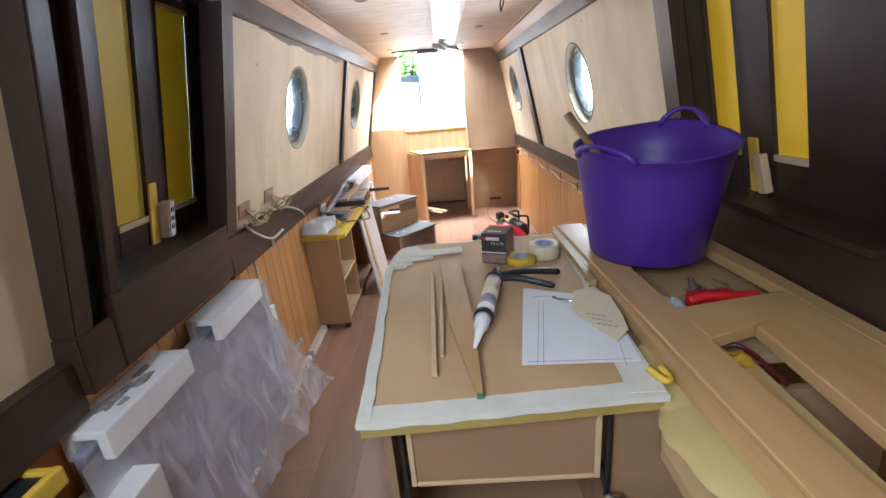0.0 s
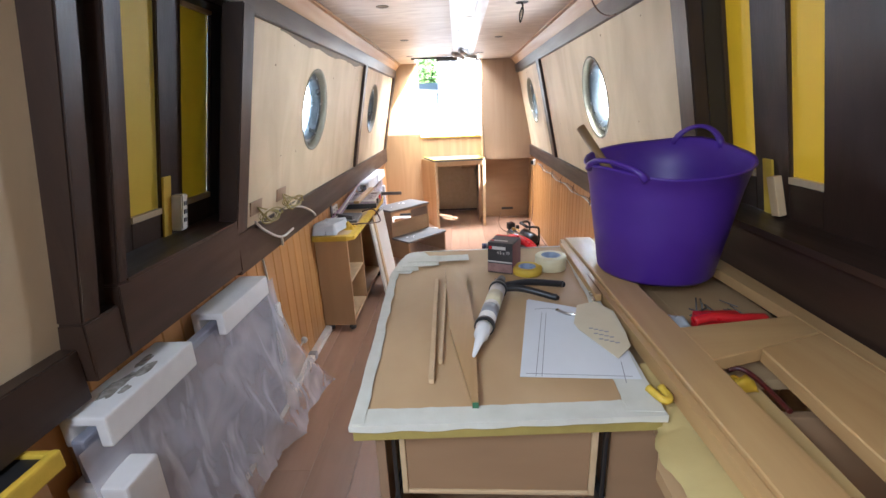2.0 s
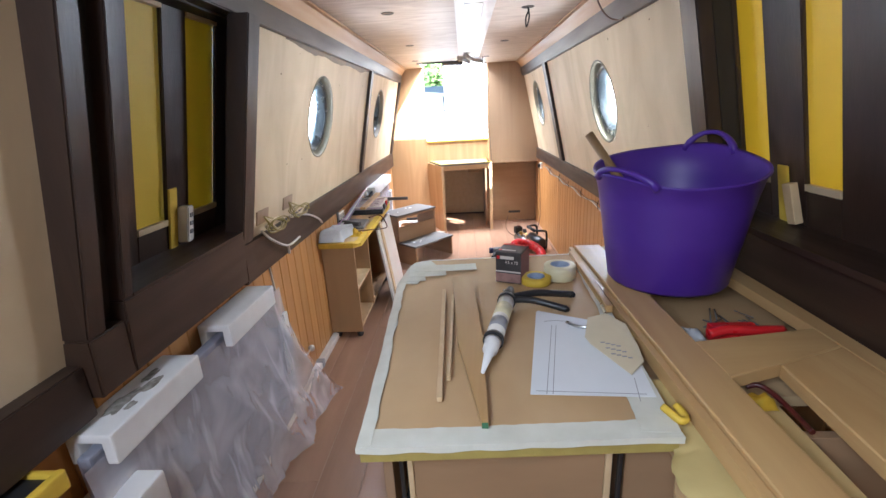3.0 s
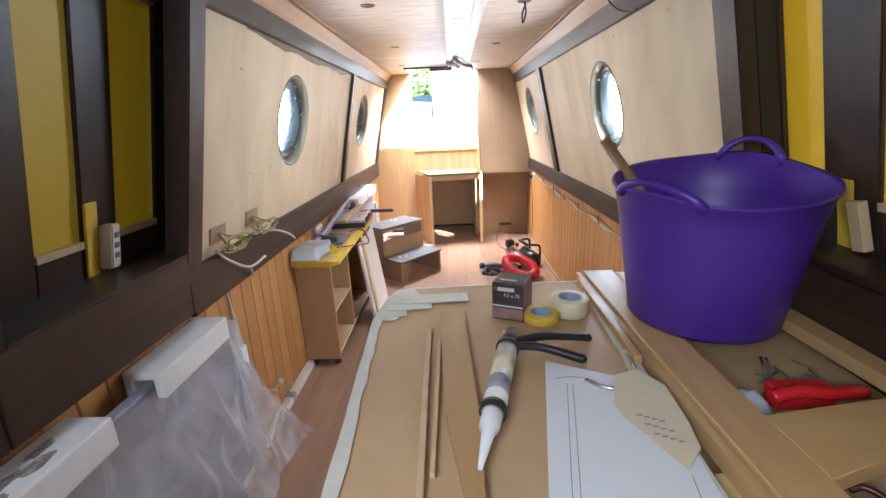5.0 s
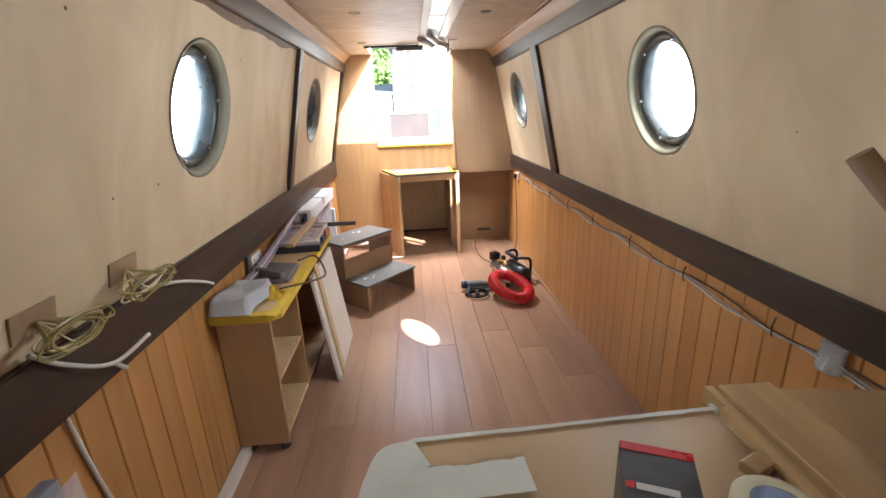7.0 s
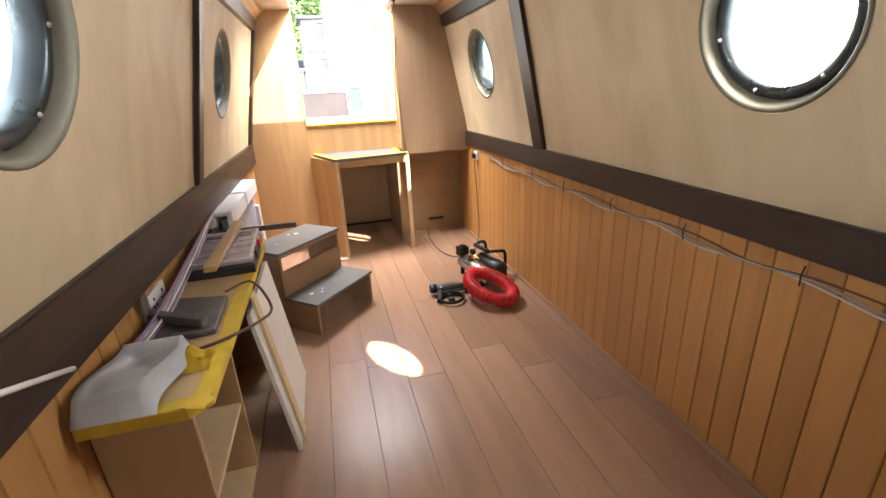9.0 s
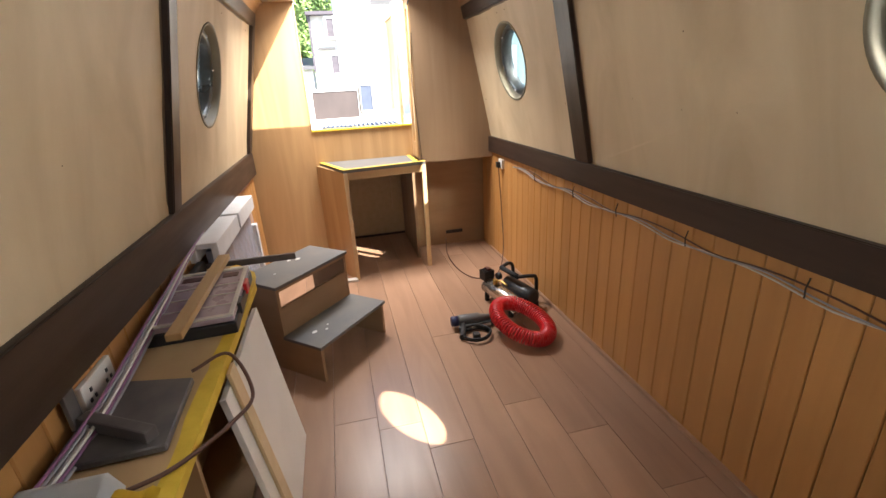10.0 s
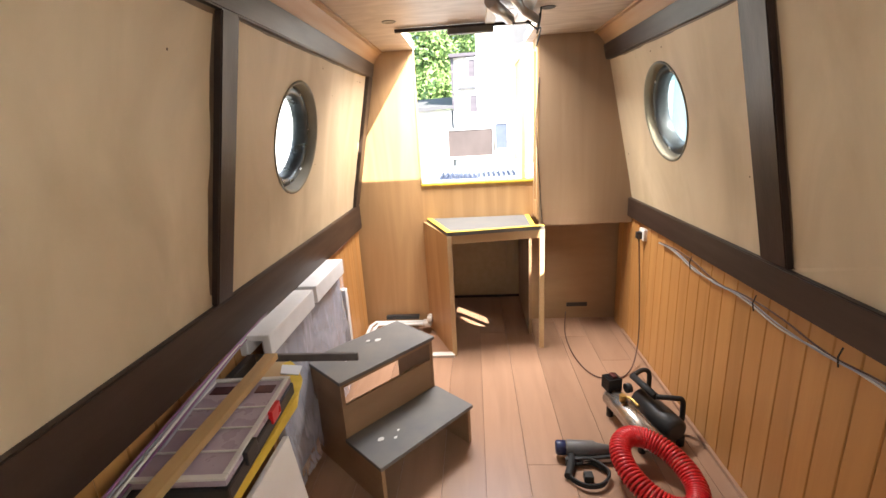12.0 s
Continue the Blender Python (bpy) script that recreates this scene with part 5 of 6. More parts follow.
box(bm, -0.015, 0.015, -0.10, 0.10, 0.0, 0.03, 0.004, Matrix.Translation((-0.85, 3.27, DK + 0.024)) @ Matrix.Rotation(radians(60), 4, 'Z'))
part("handle", bm, M["laptop"], ts)
bm = B()
box(bm, -0.955, -0.945, 3.30, 3.34, DK + 0.024, DK + 0.15, 0.002)
part("blade", bm, M["laptop"], ts)

# parts case with a clear lid, and a stick across it
cs = thing("parts_case", (-0.80, 3.95, DK), "black parts case with clear lid and red catches", "parts case")
CS = Matrix.Translation((-0.815, 3.90, DK + 0.002)) @ Matrix.Rotation(radians(3), 4, "Z")
bm = B()
box(bm, -0.135, 0.125, -0.22, 0.22, 0, 0.04, 0.006, CS)
part("base", bm, M["black"], cs)
bm = B()
box(bm, -0.130, 0.120, -0.215, 0.215, 0.041, 0.058, 0.006, CS)
part("lid", bm, M["case"], cs, "clear mauve tinted lid")
bm = B()
for a, b, c, d in ((-0.13, 0.12, -0.215, -0.20), (-0.13, 0.12, 0.20, 0.215), (-0.13, -0.115, -0.2, 0.2), (0.105, 0.12, -0.2, 0.2)):
    box(bm, a, b, c, d, 0.0585, 0.066, 0.002, CS)
part("lid_rim", bm, M["cable_w"], cs, "pale lid rim")
for a, b in ((-0.105, -0.035), (0.035, 0.09)):
    bm = B()
    box(bm, a, b, 0.135, 0.175, 0.0582, 0.0605, 0.0008, CS)
    part("slot", bm, M["dark_red"], cs, "dark finger slot in the lid")
for y in (-0.12, -0.03, 0.06):
    bm = B()
    box(bm, -0.113, 0.103, y, y + 0.006, 0.0582, 0.0615, 0.0008, CS)
    part("rib", bm, M["cable_w"], cs, "pale moulded rib")
bm = B()
box(bm, 0.118, 0.132, 0.03, 0.09, 0.022, 0.062, 0.003, CS)
part("catch", bm, M["red"], cs, "red catch")
bm = B()
box(bm, 0.118, 0.132, -0.13, -0.07, 0.022, 0.062, 0.003, CS)
part("catch", bm, M["black"], cs, "black catch")
bm = B()
box(bm, -0.022, 0.022, -0.33, 0.33, 0.067, 0.089, 0.003, CS @ Matrix.Rotation(radians(-3), 4, "Z"))
whole("timber_batten", bm, M["oak"], "pale timber batten across the parts case", "batten")
bm = B()
box(bm, -0.945, -0.915, 3.85, 4.30, DK + 0.002, DK + 0.05, 0.004, None)
whole("spirit_level", bm, M["black"], "black spirit level at the back of the worktop", "level")
bm = B()
prism(bm, [(-0.80, 4.24), (-0.73, 4.23), (-0.74, 4.29), (-0.82, 4.30)], DK + 0.002, DK + 0.005)
whole("paper_scrap", bm, M["paper"], "white paper scrap on the worktop", "paper")
bm = B()
box(bm, -0.95, -0.55, 4.352, 4.367, 0.705, 0.735, 0.003)
whole("metal_bar", bm, M["laptop"], "grey metal bar across the worktop end", "bar")
for k in range(7):
    m, word = (("cable_p", "mauve"), ("cable_g", "grey"), ("cable_w", "white"))[k % 3]
    d = 0.011 * (k // 2)
    bm = B()
    tube(bm, curve_points([(-0.935 + 0.014 * (k % 2), 2.95, DK + 0.012 + d), (-0.915 + 0.016 * (k % 2), 3.3, DK + 0.020 + d), (-0.925 + 0.012 * (k % 2), 3.75, DK + 0.055 + d), (-0.938, 4.25, DK + 0.105 + 0.5 * d), (-0.945, 4.8, 0.860 + 0.4 * d), (-0.945, 5.5, 0.835 + 0.3 * d), (-0.945, 6.0, 0.85 + 0.3 * d)]), 0.0042, 6)
    whole("wall_cable", bm, M[m], word + " cable running along the foot of the trim", "cable", "cables over the worktop")
bm = B()
tube(bm, curve_points([(-0.75, 3.46, DK + 0.03), (-0.67, 3.52, DK + 0.03), (-0.60, 3.40, DK - 0.03), (-0.63, 3.28, DK - 0.02), (-0.70, 3.14, DK + 0.012), (-0.78, 3.10, DK + 0.012)]), 0.005, 6)
whole("black_cable", bm, M["cable_b"], "loop of dark cable over the worktop edge", "cable")
for y, z in ((3.45, 0.770),):
    so = thing("socket_plate", (-0.968, y, z), "white double socket plate on the lower wall", "socket", "socket plates")
    bm = B()
    box(bm, -0.970, -0.956, y - 0.075, y + 0.075, z - 0.045, z + 0.035, 0.004)
    part("plate", bm, M["white"], so)
    bm = B()
    for dy in (-0.04, 0.04):
        for a, b in ((0, 0.012), (-0.011, -0.012), (0.011, -0.012)):
            box(bm, -0.957, -0.954, y + dy + a - 0.004, y + dy + a + 0.004, z + b - 0.008, z + b + 0.002)
    tagged(part("slots", bm, M["black"], so), kind="stuff")

# ---- socket holes with coiled wires on the left panel ----
for k, (y, z) in enumerate(((2.10, 1.09), (2.41, 1.095))):
    sb = thing("back_box", (side_x(-1, z), y, z), "wooden socket recess with loose coiled wires", "socket recess", "socket recesses")
    bm = B()
    slab(bm, -1, y - 0.055, y + 0.065, z - 0.032, z + 0.032, 0.004, 0.011)
    part("recess", bm, M["shaded_oak"], sb)
    r = random.Random(50 + k)
    for q in range(6):
        cy, wide, tall, turn = y + 0.01 + 0.03 * r.random(), 0.070 + 0.05 * r.random(), 0.010 + 0.016 * r.random(), r.uniform(-0.18, 0.12)
        ks = []
        for i in range(11):
            a = 1.6 + i * 0.66 + q
            u, w = wide * math.cos(a), tall * math.sin(a)
            ks.append((side_x(-1, z) + 0.020 + 0.012 * q % 0.03 + 0.022 * (0.5 - 0.5 * math.sin(a)) + 0.004 * r.random(), cy + u - turn * w, z - 0.048 + w + turn * u))
        bm = B()
        tube(bm, curve_points([(side_x(-1, z) + 0.003, y, z)] + ks, 4), 0.0028, 6)
        part("wire", bm, M["cable_y" if q % 3 else "tag"], sb, "coiled olive wire" if q % 3 else "coiled cream wire")
bm = B()
tube(bm, curve_points([(-0.935, 2.06, 1.03), (-0.92, 2.12, 0.97), (-0.89, 2.22, 0.91), (-0.88, 2.36, 0.915)]), 0.006, 6)
tube(bm, curve_points([(-0.925, 2.45, 1.02), (-0.90, 2.60, 0.98), (-0.90, 2.75, 0.92), (-0.92, 2.86, 0.87)]), 0.006, 6)
tube(bm, curve_points([(-0.89, 2.22, 0.91), (-0.91, 2.27, 0.87), (-0.93, 2.31, 0.84)]), 0.006, 6)
tube(bm, curve_points([(-0.99, 2.0, 0.80), (-0.978, 2.3, 0.825), (-0.975, 2.6, 0.835), (-0.978, 2.85, 0.835)]), 0.007, 6)
whole("white_cable", bm, M["cable_w"], "white cables trailing from the socket recesses", "cables")
bm = B()
tube(bm, curve_points([(-0.96, 2.12, 0.84), (-0.962, 2.16, 0.58), (-0.96, 2.22, 0.34), (-0.945, 2.33, 0.21), (-0.93, 2.39, 0.215)]), 0.006, 6)
bmesh.ops.create_uvsphere(bm, u_segments=10, v_segments=6, radius=0.02, matrix=Matrix.Translation((-0.93, 2.40, 0.215)))
whole("white_cable", bm, M["cable_w"], "white cable hanging down the boarding", "cable")
pp = thing("floor_pipe", (-0.95, 2.5, 0.0), "white painted pipe along the foot of the wall", "pipe")
bm = B()
box(bm, -0.969, -0.925, 1.5, 2.95, 0.0, 0.04, 0.006)
part("pipe_cover", bm, M["white"], pp)
bm = B()
box(bm, -0.969, -0.92, 2.52, 2.56, 0.0, 0.048, 0.004)
part("clip", bm, M["cable_g"], pp)

# ---- step stool ----
SM = Matrix.Translation((-0.512, 4.362, 0)) @ Matrix.Rotation(math.atan2(0.748, 0.664), 4, "Z")
st = thing("step_stool", (-0.5, 4.7, 0), "two-tread plywood step stool with scuffed grey treads", "step stool")
W, LOW, HIGH = 0.545, 0.215, 0.505
for x in (0.0, W - 0.018):
    bm = B()
    vs = []
    for xx in (x, x + 0.018):
        vs.append([bm.verts.new((xx, y, z)) for y, z in ((0.0, 0), (0.53, 0), (0.53, HIGH - 0.018), (0.25, HIGH - 0.018), (0.25, LOW - 0.018), (0.0, LOW - 0.018))])
    bm.faces.new(vs[0]), bm.faces.new(vs[1])
    for i in range(6):
        bm.faces.new((vs[0][i], vs[0][(i + 1) % 6], vs[1][(i + 1) % 6], vs[1][i]))
    bmesh.ops.transform(bm, matrix=SM, verts=bm.verts[:])
    part("side_panel", bm, M["stoolwood"], st)
for y0, y1, z in ((-0.012, 0.252, LOW), (0.238, 0.54, HIGH)):
    bm = B()
    box(bm, -0.008, W + 0.008, y0, y1, z - 0.018, z, 0.003, SM)
    part("tread", bm, M["grey"], st, "scuffed grey tread")
bm = B()
box(bm, 0.018, W - 0.018, 0.252, 0.268, 0.10, 0.375, 0.002, SM)
part("riser", bm, M["stoolwood"], st)
bm = B()
box(bm, 0.018, W - 0.018, 0.252, 0.268, 0.465, HIGH - 0.018, 0.002, SM)
part("rail", bm, M["stoolwood"], st)
for x, y, z, r in ((0.10, 0.13, LOW, 0.016), (0.15, 0.09, LOW, 0.009), (0.19, 0.12, LOW, 0.007), (0.30, 0.46, HIGH, 0.013), (0.34, 0.43, HIGH, 0.02), (0.12, 0.38, HIGH, 0.008)):
    bm = B()
    vs = [bm.verts.new(SM @ Vector((x + r * (1 + 0.5 * noise.noise((q * 1.3, x * 9, 0))) * math.cos(q * 0.628), y + 0.7 * r * (1 + 0.6 * noise.noise((q * 1.7, y * 9, 3))) * math.sin(q * 0.628), z + 0.0005))) for q in range(10)]
    vt = [bm.verts.new(v.co + Vector((0, 0, 0.0025))) for v in vs]
    bm.faces.new(vs), bm.faces.new(vt)
    for q in range(10):
        bm.faces.new((vs[q], vs[(q + 1) % 10], vt[(q + 1) % 10], vt[q]))
    part("paint_splash", bm, M["splash"], st, "white paint splashes")

# pipes by the bulkhead
wp = thing("water_pipes", (-0.7, 6.0, 0.05), "white plastic water pipes with elbow fittings at the bulkhead", "pipes")
for k in (0, 1):
    bm = B()
    tube(bm, [(-0.93 + 0.04 * k, 5.40, 0.05 + 0.0 * k), (-0.93 + 0.04 * k, 5.98 - 0.045 * k, 0.07), (-0.90 + 0.03 * k, 6.04 - 0.045 * k, 0.07), (-0.48, 6.04 - 0.045 * k, 0.07)], 0.014, 10)
    part("pipe", bm, M["white"], wp)
    bm = B()
    tube(bm, [(-0.52, 6.04 - 0.045 * k, 0.07), (-0.46, 6.04 - 0.045 * k, 0.07)], 0.022, 10)
    tube(bm, [(-0.47, 6.04 - 0.045 * k, 0.07), (-0.47, 6.04 - 0.045 * k, 0.13)], 0.02, 10)
    part("fitting", bm, M["white"], wp)
bm = B()
box(bm, -0.82, -0.56, 6.06, 6.095, 0.085, 0.115, 0.003)
whole("vent_slot", bm, M["black"], "dark vent slot in the bulkhead", "vent")
bm = B()
box(bm, 0.606, 0.766, 6.188, 6.202, 0.103, 0.133, 0.003)
whole("vent_slot", bm, M["black"], "dark vent slot in the panel", "vent")
bm = B()
box(bm, -0.42, -0.265, 5.60, 5.65, 0, 0.02, 0.003, None)
whole("timber_offcut", bm, M["white"], "pale painted strip on the floor by the post", "batten")

# ---- compressor, coiled red hose, nail gun ----
CP = Matrix.Translation((0.66, 4.86, 0)) @ Matrix.Rotation(radians(14), 4, "Z") @ Matrix.Scale(0.88, 4)
cp = thing("air_compressor", (0.66, 4.92, 0), "small black and silver air compressor on the floor", "compressor")
bm = B()
tube(bm, [CP @ Vector(p) for p in ((-0.03, -0.26, 0.10), (-0.03, -0.24, 0.10), (-0.03, 0.16, 0.12), (-0.03, 0.18, 0.12))], 0.07, 20, taper=[0.032, 0.054, 0.054, 0.032])
part("tank", bm, mat("silver tank", (0.5, 0.45, 0.4), 0.25, 0.9), cp, "silver tank")
bm = B()
tube(bm, [CP @ Vector(p) for p in ((0.14, -0.20, 0.10), (0.14, -0.18, 0.10), (0.14, 0.12, 0.10), (0.14, 0.14, 0.10))], 0.07, 20, taper=[0.04, 0.060, 0.060, 0.04])
part("motor", bm, M["black"], cp, "black motor housing")
bm = B()
box(bm, -0.06, 0.0, 0.14, 0.21, 0.16, 0.235, 0.004, CP)
tube(bm, [CP @ Vector((0.02, 0.10, 0.20)), CP @ Vector((0.05, 0.10, 0.20))], 0.025, 14)
head = part("pump_head", bm, M["black"], cp, "finned black pump head")
for k in range(6):
    bm = B()
    box(bm, -0.075, 0.015, 0.13 + 0.014 * k, 0.137 + 0.014 * k, 0.165, 0.245, 0.002, CP)
    part("fin", bm, M["black"], head)
bm = B()
tube(bm, curve_points([CP @ Vector(p) for p in ((-0.03, 0.05, 0.19), (-0.01, 0.0, 0.20), (0.0, -0.06, 0.19))]), 0.007, 8)
tube(bm, [CP @ Vector((-0.05, 0.02, 0.18)), CP @ Vector((-0.05, 0.02, 0.22))], 0.016, 12)
part("fittings", bm, M["brass"], cp, "brass fittings and gauge")
bm = B()
box(bm, -0.04, -0.01, 0.14, 0.19, 0.247, 0.262, 0.004, CP)
part("switch", bm, M["dark_red"], cp, "dark red switch")
for y in (0.20, -0.10):
    bm = B()
    tube(bm, curve_points([CP @ Vector(p) for p in ((0.24, y, 0.0), (0.245, y, 0.14), (0.235, y, 0.215), (0.19, y, 0.235), (0.10, y + (0.04 if y < 0 else -0.04), 0.235))], 6), 0.0125, 10)
    part("roll_bar", bm, M["rubber"], cp, "black rubber roll bar")
bm = B()
tube(bm, [CP @ Vector((0.10, -0.06, 0.235)), CP @ Vector((0.10, 0.16, 0.235))], 0.017, 12)
part("grip", bm, M["rubber"], cp, "black grip")
for x, y in ((-0.05, -0.18), (0.18, -0.18), (-0.05, 0.14), (0.18, 0.14)):
    bm = B()
    tube(bm, [CP @ Vector((x, y, 0)), CP @ Vector((x, y, 0.06))], 0.018, 8)
    part("foot", bm, M["rubber"], cp, "rubber foot")

bm = B()
turns, seg = 68, 12
HM = Matrix.Translation((0.635, 4.475, 0.095)) @ Matrix.Rotation(radians(27), 4, "Z") @ Matrix.Rotation(radians(14), 4, "X")
ks = []
for i in range(turns * seg):
    a = 2 * math.pi * i / (turns * seg)
    b = 2 * math.pi * i / seg
    rx, ry = 0.122, 0.176
    c = Vector((rx * math.cos(a), ry * math.sin(a), 0))
    n = Vector((math.cos(a) / rx, math.sin(a) / ry, 0)).normalized()
    ks.append(HM @ (c + n * 0.041 * math.cos(b) + Vector((0, 0, 0.041 * math.sin(b)))))
tube(bm, ks, 0.0062, 6, closed=True)
whole("coiled_hose", bm, M["red"], "coiled bright red air hose beside the compressor", "hose")

NG = Matrix.Translation((0.37, 4.63, 0.03)) @ Matrix.Rotation(radians(-4), 4, "Z")
ng = thing("nail_gun", (0.36, 4.66, 0.0), "grey and blue nail gun lying on the floor", "nail gun")
bm = B()
tube(bm, [NG @ Vector(p) for p in ((-0.08, 0.03, 0.02), (-0.07, 0.03, 0.02), (0.05, 0.032, 0.02), (0.06, 0.032, 0.02), (0.13, 0.034, 0.016))], 0.035, 16, taper=[0.030, 0.036, 0.036, 0.028, 0.020])
part("body", bm, M["grey"], ng, "scuffed grey cylinder body")
bm = B()
tube(bm, [NG @ Vector((-0.125, 0.03, 0.02)), NG @ Vector((-0.118, 0.03, 0.02)), NG @ Vector((-0.08, 0.03, 0.02))], 0.035, 16, taper=[0.026, 0.033, 0.033])
part("cap", bm, M["blue"], ng, "blue end cap")
bm = B()
tube(bm, curve_points([NG @ Vector(p) for p in ((-0.055, 0.012, 0.012), (-0.06, -0.03, 0.0), (-0.075, -0.085, -0.008), (-0.085, -0.115, -0.01))]), 0.018, 10)
part("handle", bm, M["rubber"], ng, "black rubber handle")
bm = B()
tube(bm, curve_points([NG @ Vector(p) for p in ((-0.01, 0.0, 0.0), (-0.012, -0.03, -0.008), (-0.04, -0.042, -0.008))]), 0.006, 8)
part("trigger", bm, M["black"], ng)
bm = B()
box(bm, -0.085, 0.145, -0.005, 0.017, -0.028, 0.012, 0.004, NG @ Matrix.Translation((0.0, -0.02, 0)) @ Matrix.Rotation(radians(9), 4, "Z"))
part("magazine", bm, M["black"], ng, "black magazine")
bm = B()
box(bm, -0.06, 0.12, -0.0055, -0.0045, -0.016, 0.000, 0, NG @ Matrix.Translation((0.0, -0.02, 0)) @ Matrix.Rotation(radians(9), 4, "Z"))
part("magazine_strip", bm, M["steel"], ng, "bright metal strip")
bm = B()
tube(bm, [NG @ Vector((0.12, 0.034, 0.016)), NG @ Vector((0.150, 0.028, 0.012)), NG @ Vector((0.158, -0.04, -0.008)), NG @ Vector((0.160, -0.095, -0.015))], 0.011, 8)
part("nose", bm, M["steel"], ng, "bright steel nose")
bm = B()
ks = []
for i in range(60):
    a = 2 * math.pi * i / 26
    ks.append((0.37 + (0.085 + 0.004 * math.sin(i)) * math.cos(a), 4.535 + 0.075 * math.sin(a), 0.008 + 0.0005 * i))
tube(bm, ks, 0.006, 6)
whole("black_cable", bm, M["rubber"], "coiled black cable and plug on the floor", "cable")
bm = B()
box(bm, 0.345, 0.385, 4.50, 4.54, 0.0, 0.035, 0.006)
whole("plug", bm, M["rubber"], "black mains plug on the floor", "plug")

# ---- right wall cables and socket ----
so = thing("wall_socket", (0.985, 5.72, 0.86), "white wall socket with black plug", "socket")
bm = B()
box(bm, 0.948, 0.974, 5.62, 5.70, 0.775, 0.848, 0.005)
part("plate", bm, M["white"], so)
bm = B()
box(bm, 0.918, 0.948, 5.64, 5.68, 0.785, 0.83, 0.006)
part("plug", bm, M["black"], so, "black plug")
bm = B()
tube(bm, curve_points([(0.935, 5.66, 0.79), (0.945, 5.62, 0.45), (0.92, 5.52, 0.12), (0.80, 5.35, 0.008), (0.62, 5.33, 0.008), (0.54, 5.55, 0.008), (0.54, 5.90, 0.012), (0.60, 6.19, 0.06)]), 0.004, 6)
tube(bm, curve_points([(0.80, 5.35, 0.008), (0.66, 5.22, 0.012), (0.63, 5.12, 0.10), (0.64, 5.08, 0.17)]), 0.004, 6)
whole("flex", bm, M["cable_b"], "brown flex running from the socket across the floor", "cable")
for k, m in enumerate(("cable_w", "cable_g", "cable_b")):
    bm = B()
    ks = []
    for i in range(18):
        y = 1.9 + i * 0.205
        ks.append((0.952 - 0.008 * (k % 2), y, 0.820 + 0.010 * k - 0.026 * (0.5 + 0.5 * math.cos(i * 2.1 + k)) + 0.02 * max(0, (i - 14) / 3)))
    tube(bm, curve_points(ks, 4), 0.0032, 6)
    whole("wall_cable", bm, M[m], "loose cable clipped under the dark trim", "cable", "wall cables")
bm = B()
for y in (2.3, 2.75, 3.2, 3.66, 4.1, 4.5, 5.0):
    tube(bm, [(0.945, y, 0.865), (0.936, y, 0.835), (0.945, y + 0.004, 0.80)], 0.0025, 5)
tagged(whole("cable_ties", bm, M["rubber"], "black cable ties on the wall cable", "cable ties"), kind="stuff")
bm = B()
tube(bm, curve_points([(0.345, CUP_Y - 0.004, 1.80), (0.325, CUP_Y - 0.005, 1.5), (0.345, CUP_Y - 0.005, 1.2), (0.365, CUP_Y - 0.005, 0.86)]), 0.0025, 5)
whole("black_wire", bm, M["rubber"], "thin black wire down the cupboard face", "wire")

bm = B()
crumple(bm, 0.0, 0.0, 0.0, 0.05, 0.035, 0.03, 9.0)
bmesh.ops.transform(bm, matrix=Matrix.Translation((0.955, 2.12, 0.845)) @ Matrix.Rotation(radians(-75), 4, "Y"), verts=bm.verts[:])
whole("white_rag", bm, M["paper"], "crumpled white tissue tucked under the dark trim", "rag")

# ---- ceiling fittings ----
cc = thing("ceiling_channel", (0.08, 3.0, CEIL - 0.01), "open ceiling channel with foil insulation and metal strips", "ceiling channel")
bm = B()
box(bm, -0.005, 0.045, STERN, 5.38, CEIL - 0.018, CEIL - 0.003, 0.003)
part("strip", bm, M["white"], cc, "pale wooden strip")
bm = B()
box(bm, 0.145, 0.205, STERN, 5.38, CEIL - 0.022, CEIL - 0.003, 0.003)
part("strip", bm, M["alu"], cc, "bright aluminium strip")
bm = B()
for k in range(28):
    box(bm, 0.046, 0.144, STERN + k * 0.25, STERN + 0.247 + k * 0.25, CEIL - 0.009 - 0.002 * (k % 2), CEIL - 0.002)
tagged(part("foil", bm, M["foil"], cc, "crinkled silver foil"), kind="stuff")
bm = B()
tube(bm, [(0.06, 4.7, CEIL - 0.03), (0.14, 5.0, CEIL - 0.05), (0.24, 5.25, CEIL - 0.04)], 0.02, 8)
part("foil_roll", bm, M["foil"], cc, "loose foil")
bm = B()
tube(bm, [(0.0, 4.9, CEIL - 0.03), (0.10, 5.15, CEIL - 0.05)], 0.025, 8)
part("foil_roll", bm, M["foil"], cc, "loose foil")
rl = thing("hatch_rail", (-0.1, HATCH[2], CEIL - 0.03), "dark metal rail at the edge of the open hatch", "rail")
bm = B()
box(bm, -0.48, 0.24, HATCH[2] - 0.035, HATCH[2] - 0.012, CEIL - 0.022, CEIL - 0.004, 0.003)
part("rail", bm, M["dark"], rl)
bm = B()
box(bm, -0.20, 0.04, HATCH[2] - 0.05, HATCH[2] - 0.008, CEIL - 0.05, CEIL - 0.02, 0.004)
part("handle_block", bm, M["grey"], rl, "dark grey handle block")
bm = B()
tube(bm, curve_points([(0.20, 5.36, CEIL - 0.02), (0.26, 5.42, CEIL - 0.05), (0.30, 5.55, CEIL - 0.03), (0.31, 5.78, CEIL - 0.08)]), 0.005, 6)
whole("black_cable", bm, M["rubber"], "black cable hanging at the hatch", "cable")
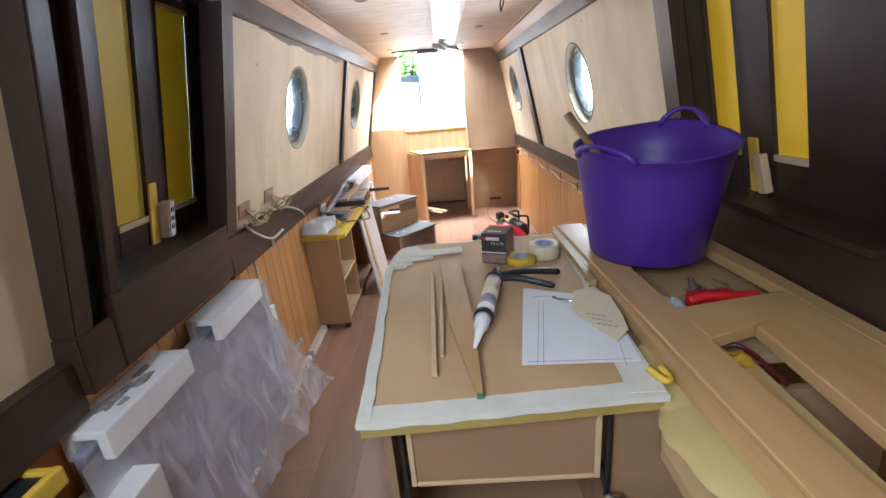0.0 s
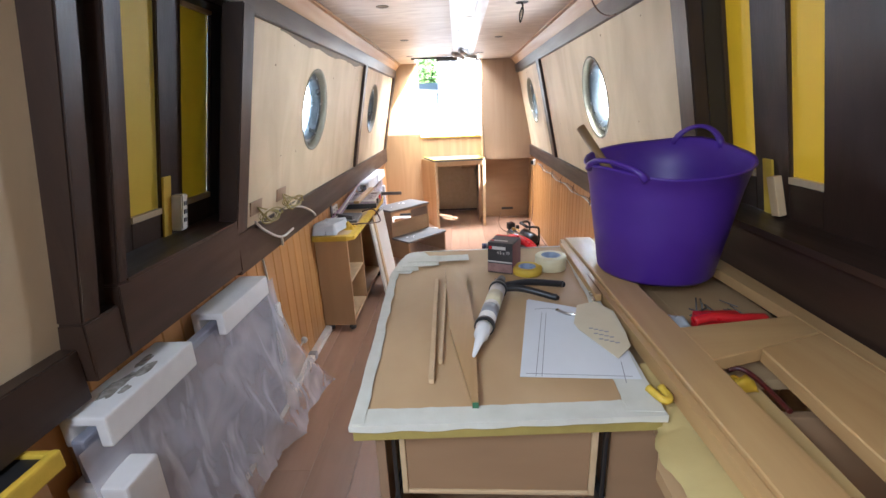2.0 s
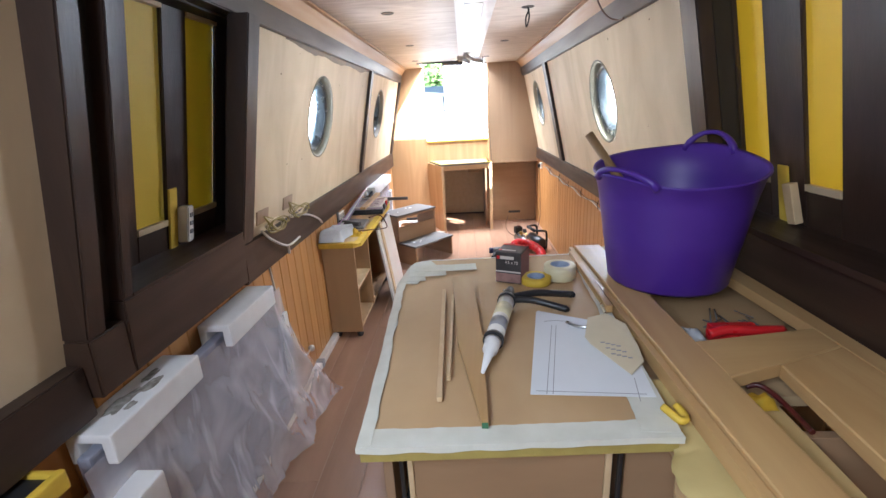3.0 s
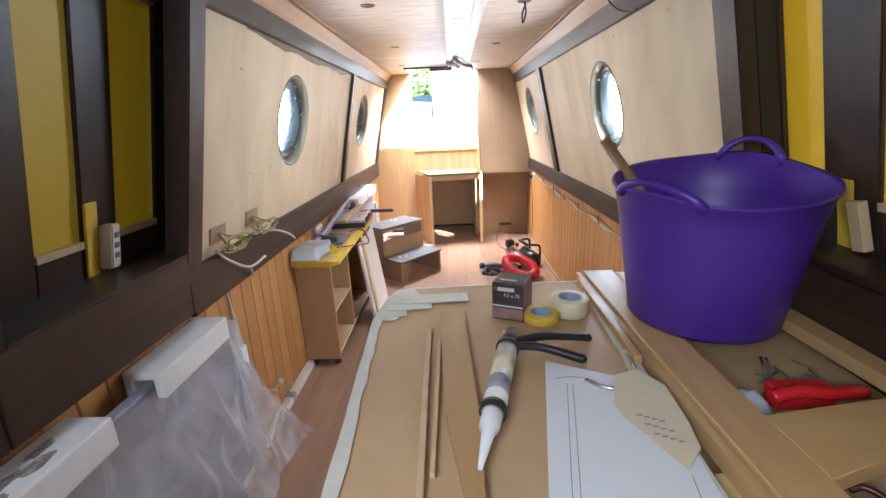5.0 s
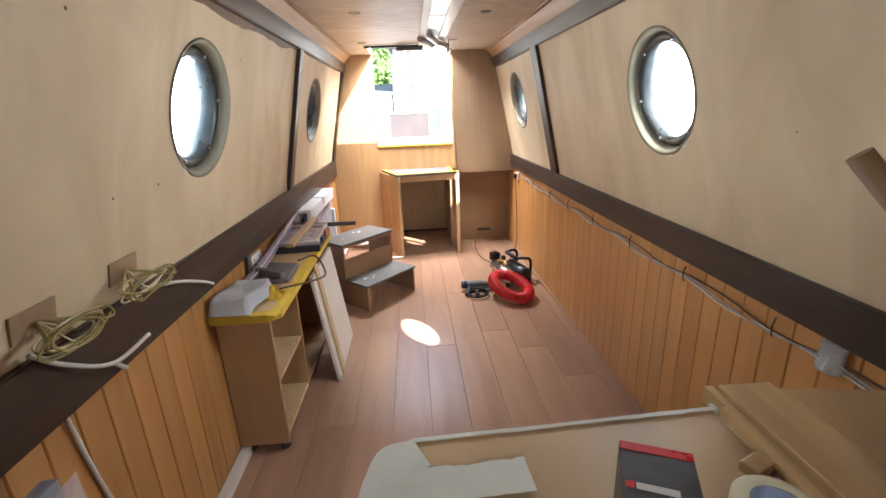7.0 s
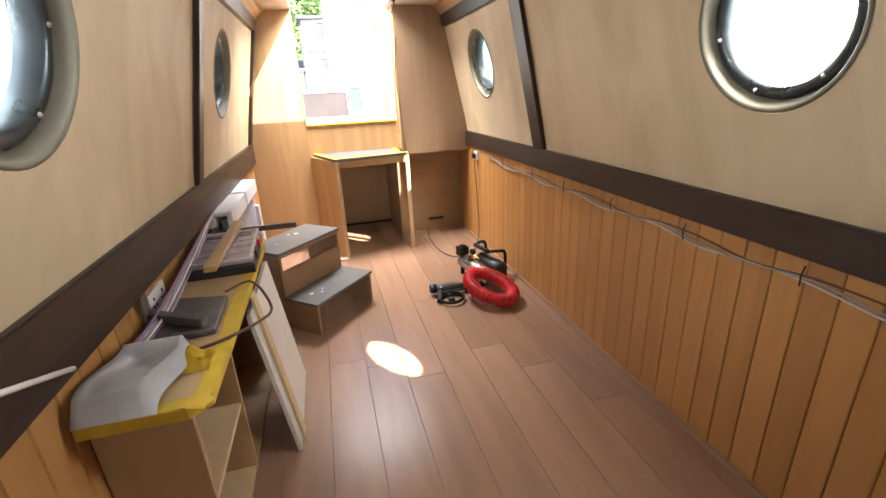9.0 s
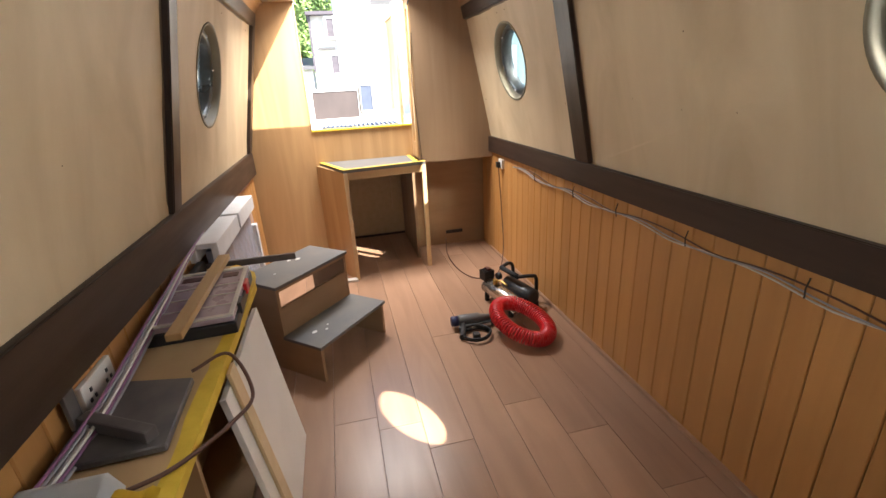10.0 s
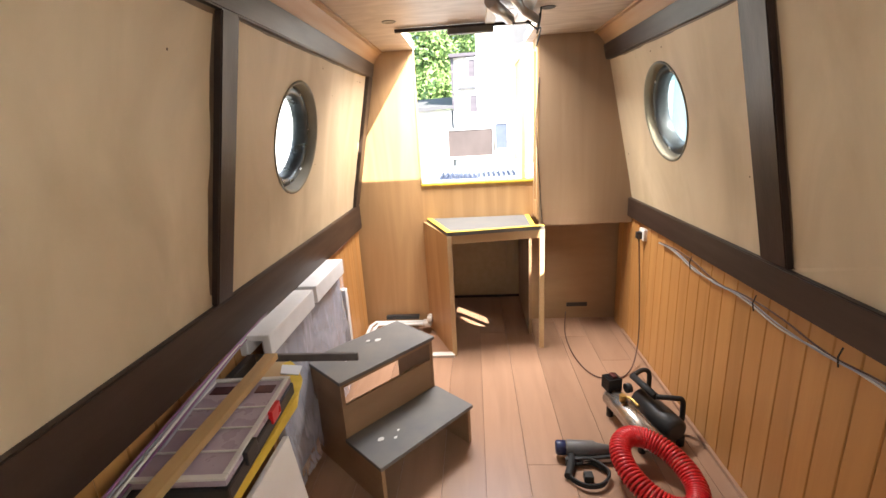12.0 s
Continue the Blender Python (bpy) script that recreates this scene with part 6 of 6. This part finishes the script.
# black discs paint the dark inside the downlight cut-outs; the ceiling stays whole
for x, y in ((-0.375, 2.80), (-0.40, 4.08), (0.383, 4.125), (-0.48, 5.26), (0.285, 5.21), (0.40, 2.87), (-0.375, 1.4)):
    bm = B()
    lathe(bm, [(0.0, CEIL - 0.0015), (0.030, CEIL - 0.0015), (0.034, CEIL - 0.003), (0.036, CEIL + 0.0005)], 24, Matrix.Translation((x, y, 0)))
    whole("downlight_hole", bm, M["black"], "black disc painted as the dark of a round downlight cut-out", "downlight hole", "downlight holes")
bm = B()
tube(bm, curve_points([(0.40, 2.87, CEIL), (0.405, 2.85, CEIL - 0.05), (0.39, 2.81, CEIL - 0.10), (0.38, 2.79, CEIL - 0.11), (0.385, 2.83, CEIL - 0.06), (0.41, 2.89, CEIL - 0.01)]), 0.004, 6)
whole("hanging_wire", bm, M["rubber"], "loop of dark wire hanging from a ceiling hole", "wire")
bm = B()
tube(bm, curve_points([(0.685, 2.58, CEIL), (0.685, 2.50, CEIL - 0.08), (0.695, 2.40, CEIL - 0.15), (0.71, 2.30, CEIL - 0.185), (0.715, 2.23, CEIL - 0.19)]), 0.004, 6)
whole("hanging_wire", bm, M["cable_b"], "dark wire hanging down beside the cove", "wire")
bm = B()
tube(bm, curve_points([(0.25, 5.19, CEIL), (0.245, 5.20, CEIL - 0.06), (0.24, 5.25, CEIL - 0.10), (0.25, 5.22, CEIL - 0.02)]), 0.004, 6)
whole("hanging_wire", bm, M["rubber"], "loop of dark wire hanging from a ceiling hole", "wire")

# ---- taped handles on the windows ----
for s, y, z in ((-1, 1.585, 1.185), (1, 1.50, 1.22)):
    h = thing("taped_catch", (side_x(s, z, 0.05), y, z), "white window catch held with yellow tape", "window catch", "window catches")
    bm = B()
    if s < 0:
        slab(bm, s, y + 0.02, y + 0.055, z - 0.07, z + 0.06, 0.058, 0.100, 0.004)
    else:
        # the right-hand catch hangs askew by its tape
        box(bm, -0.012, 0.012, -0.017, 0.017, -0.066, 0.058, 0.003, Matrix.Translation((side_x(s, z, 0.085), y - 0.040, z - 0.012)) @ Matrix.Rotation(radians(-9), 4, "X") @ Matrix.Rotation(radians(-12), 4, "Y"))
    part("catch", bm, M["mdf_edge"] if s > 0 else M["white"], h, "pale plastic catch")
    bm = B()
    dy = 0.0 if s < 0 else 0.022
    slab(bm, s, y - 0.024 + dy, y + 0.020 + dy, z - 0.092, z + (0.13 if s < 0 else 0.09), 0.096, 0.104, 0.002)
    part("tape", bm, M["ytape"], h, "yellow tape")
    if s < 0:
        bm = B()
        for k in range(3):
            slab(bm, s, y + 0.030, y + 0.045, z - 0.04 + 0.03 * k, z - 0.025 + 0.03 * k, 0.055, 0.059)
        part("writing", bm, M["ink"], h, "dark printed marks")

# ---- floor planks and wall boards ----
PLANK = 0.195
me_planks = {}
r = random.Random(11)
x = -1.06
while x < 1.05:
    y = STERN - r.uniform(0, 2.1)
    while y < 7.5:
        ln = 2.2
        key = round(min(x + PLANK, 1.06) - x, 3)
        if key not in me_planks:
            bm = B()
            box(bm, 0.0007, key - 0.0007, 0.0005, ln - 0.0005, -0.018, 0.0, 0)
            bmesh.ops.bevel(bm, geom=[e for e in bm.edges if all(v.co.z > -0.001 for v in e.verts)], offset=0.0010, segments=1, affect="EDGES")
            me_planks[key] = mesh_of("plank", bm, M["floor"])
        piece("plank", me_planks[key], floor, (x, y, 0))
        y += ln
    x += PLANK
bm = B()
BW = 0.100
box(bm, -0.006, 0.006, 0.0012, BW - 0.0012, 0.0, 0.90, 0)
bmesh.ops.bevel(bm, geom=[e for e in bm.edges if abs(e.verts[0].co.z - e.verts[1].co.z) > 0.5], offset=0.0032, segments=1, affect="EDGES")
me_board = mesh_of("board", bm, M["pine"])
for s in (-1, 1):
    for k in range(int((6.20 - STERN) / BW) + 1):
        y = STERN - 0.04 + k * BW
        if y + BW > (BOW + 0.03 if s < 0 else 6.22):
            continue
        piece("board", me_board, lower, (s * 0.976, y, 0.0))
for s, y1 in ((1, 5.95),):
    bm = B()
    box(bm, 0.955, 0.971, 1.9, y1, 0.0, 0.022, 0.004)
    setting("baseboard", bm, M["floor"], "low wooden skirting along the boarding")
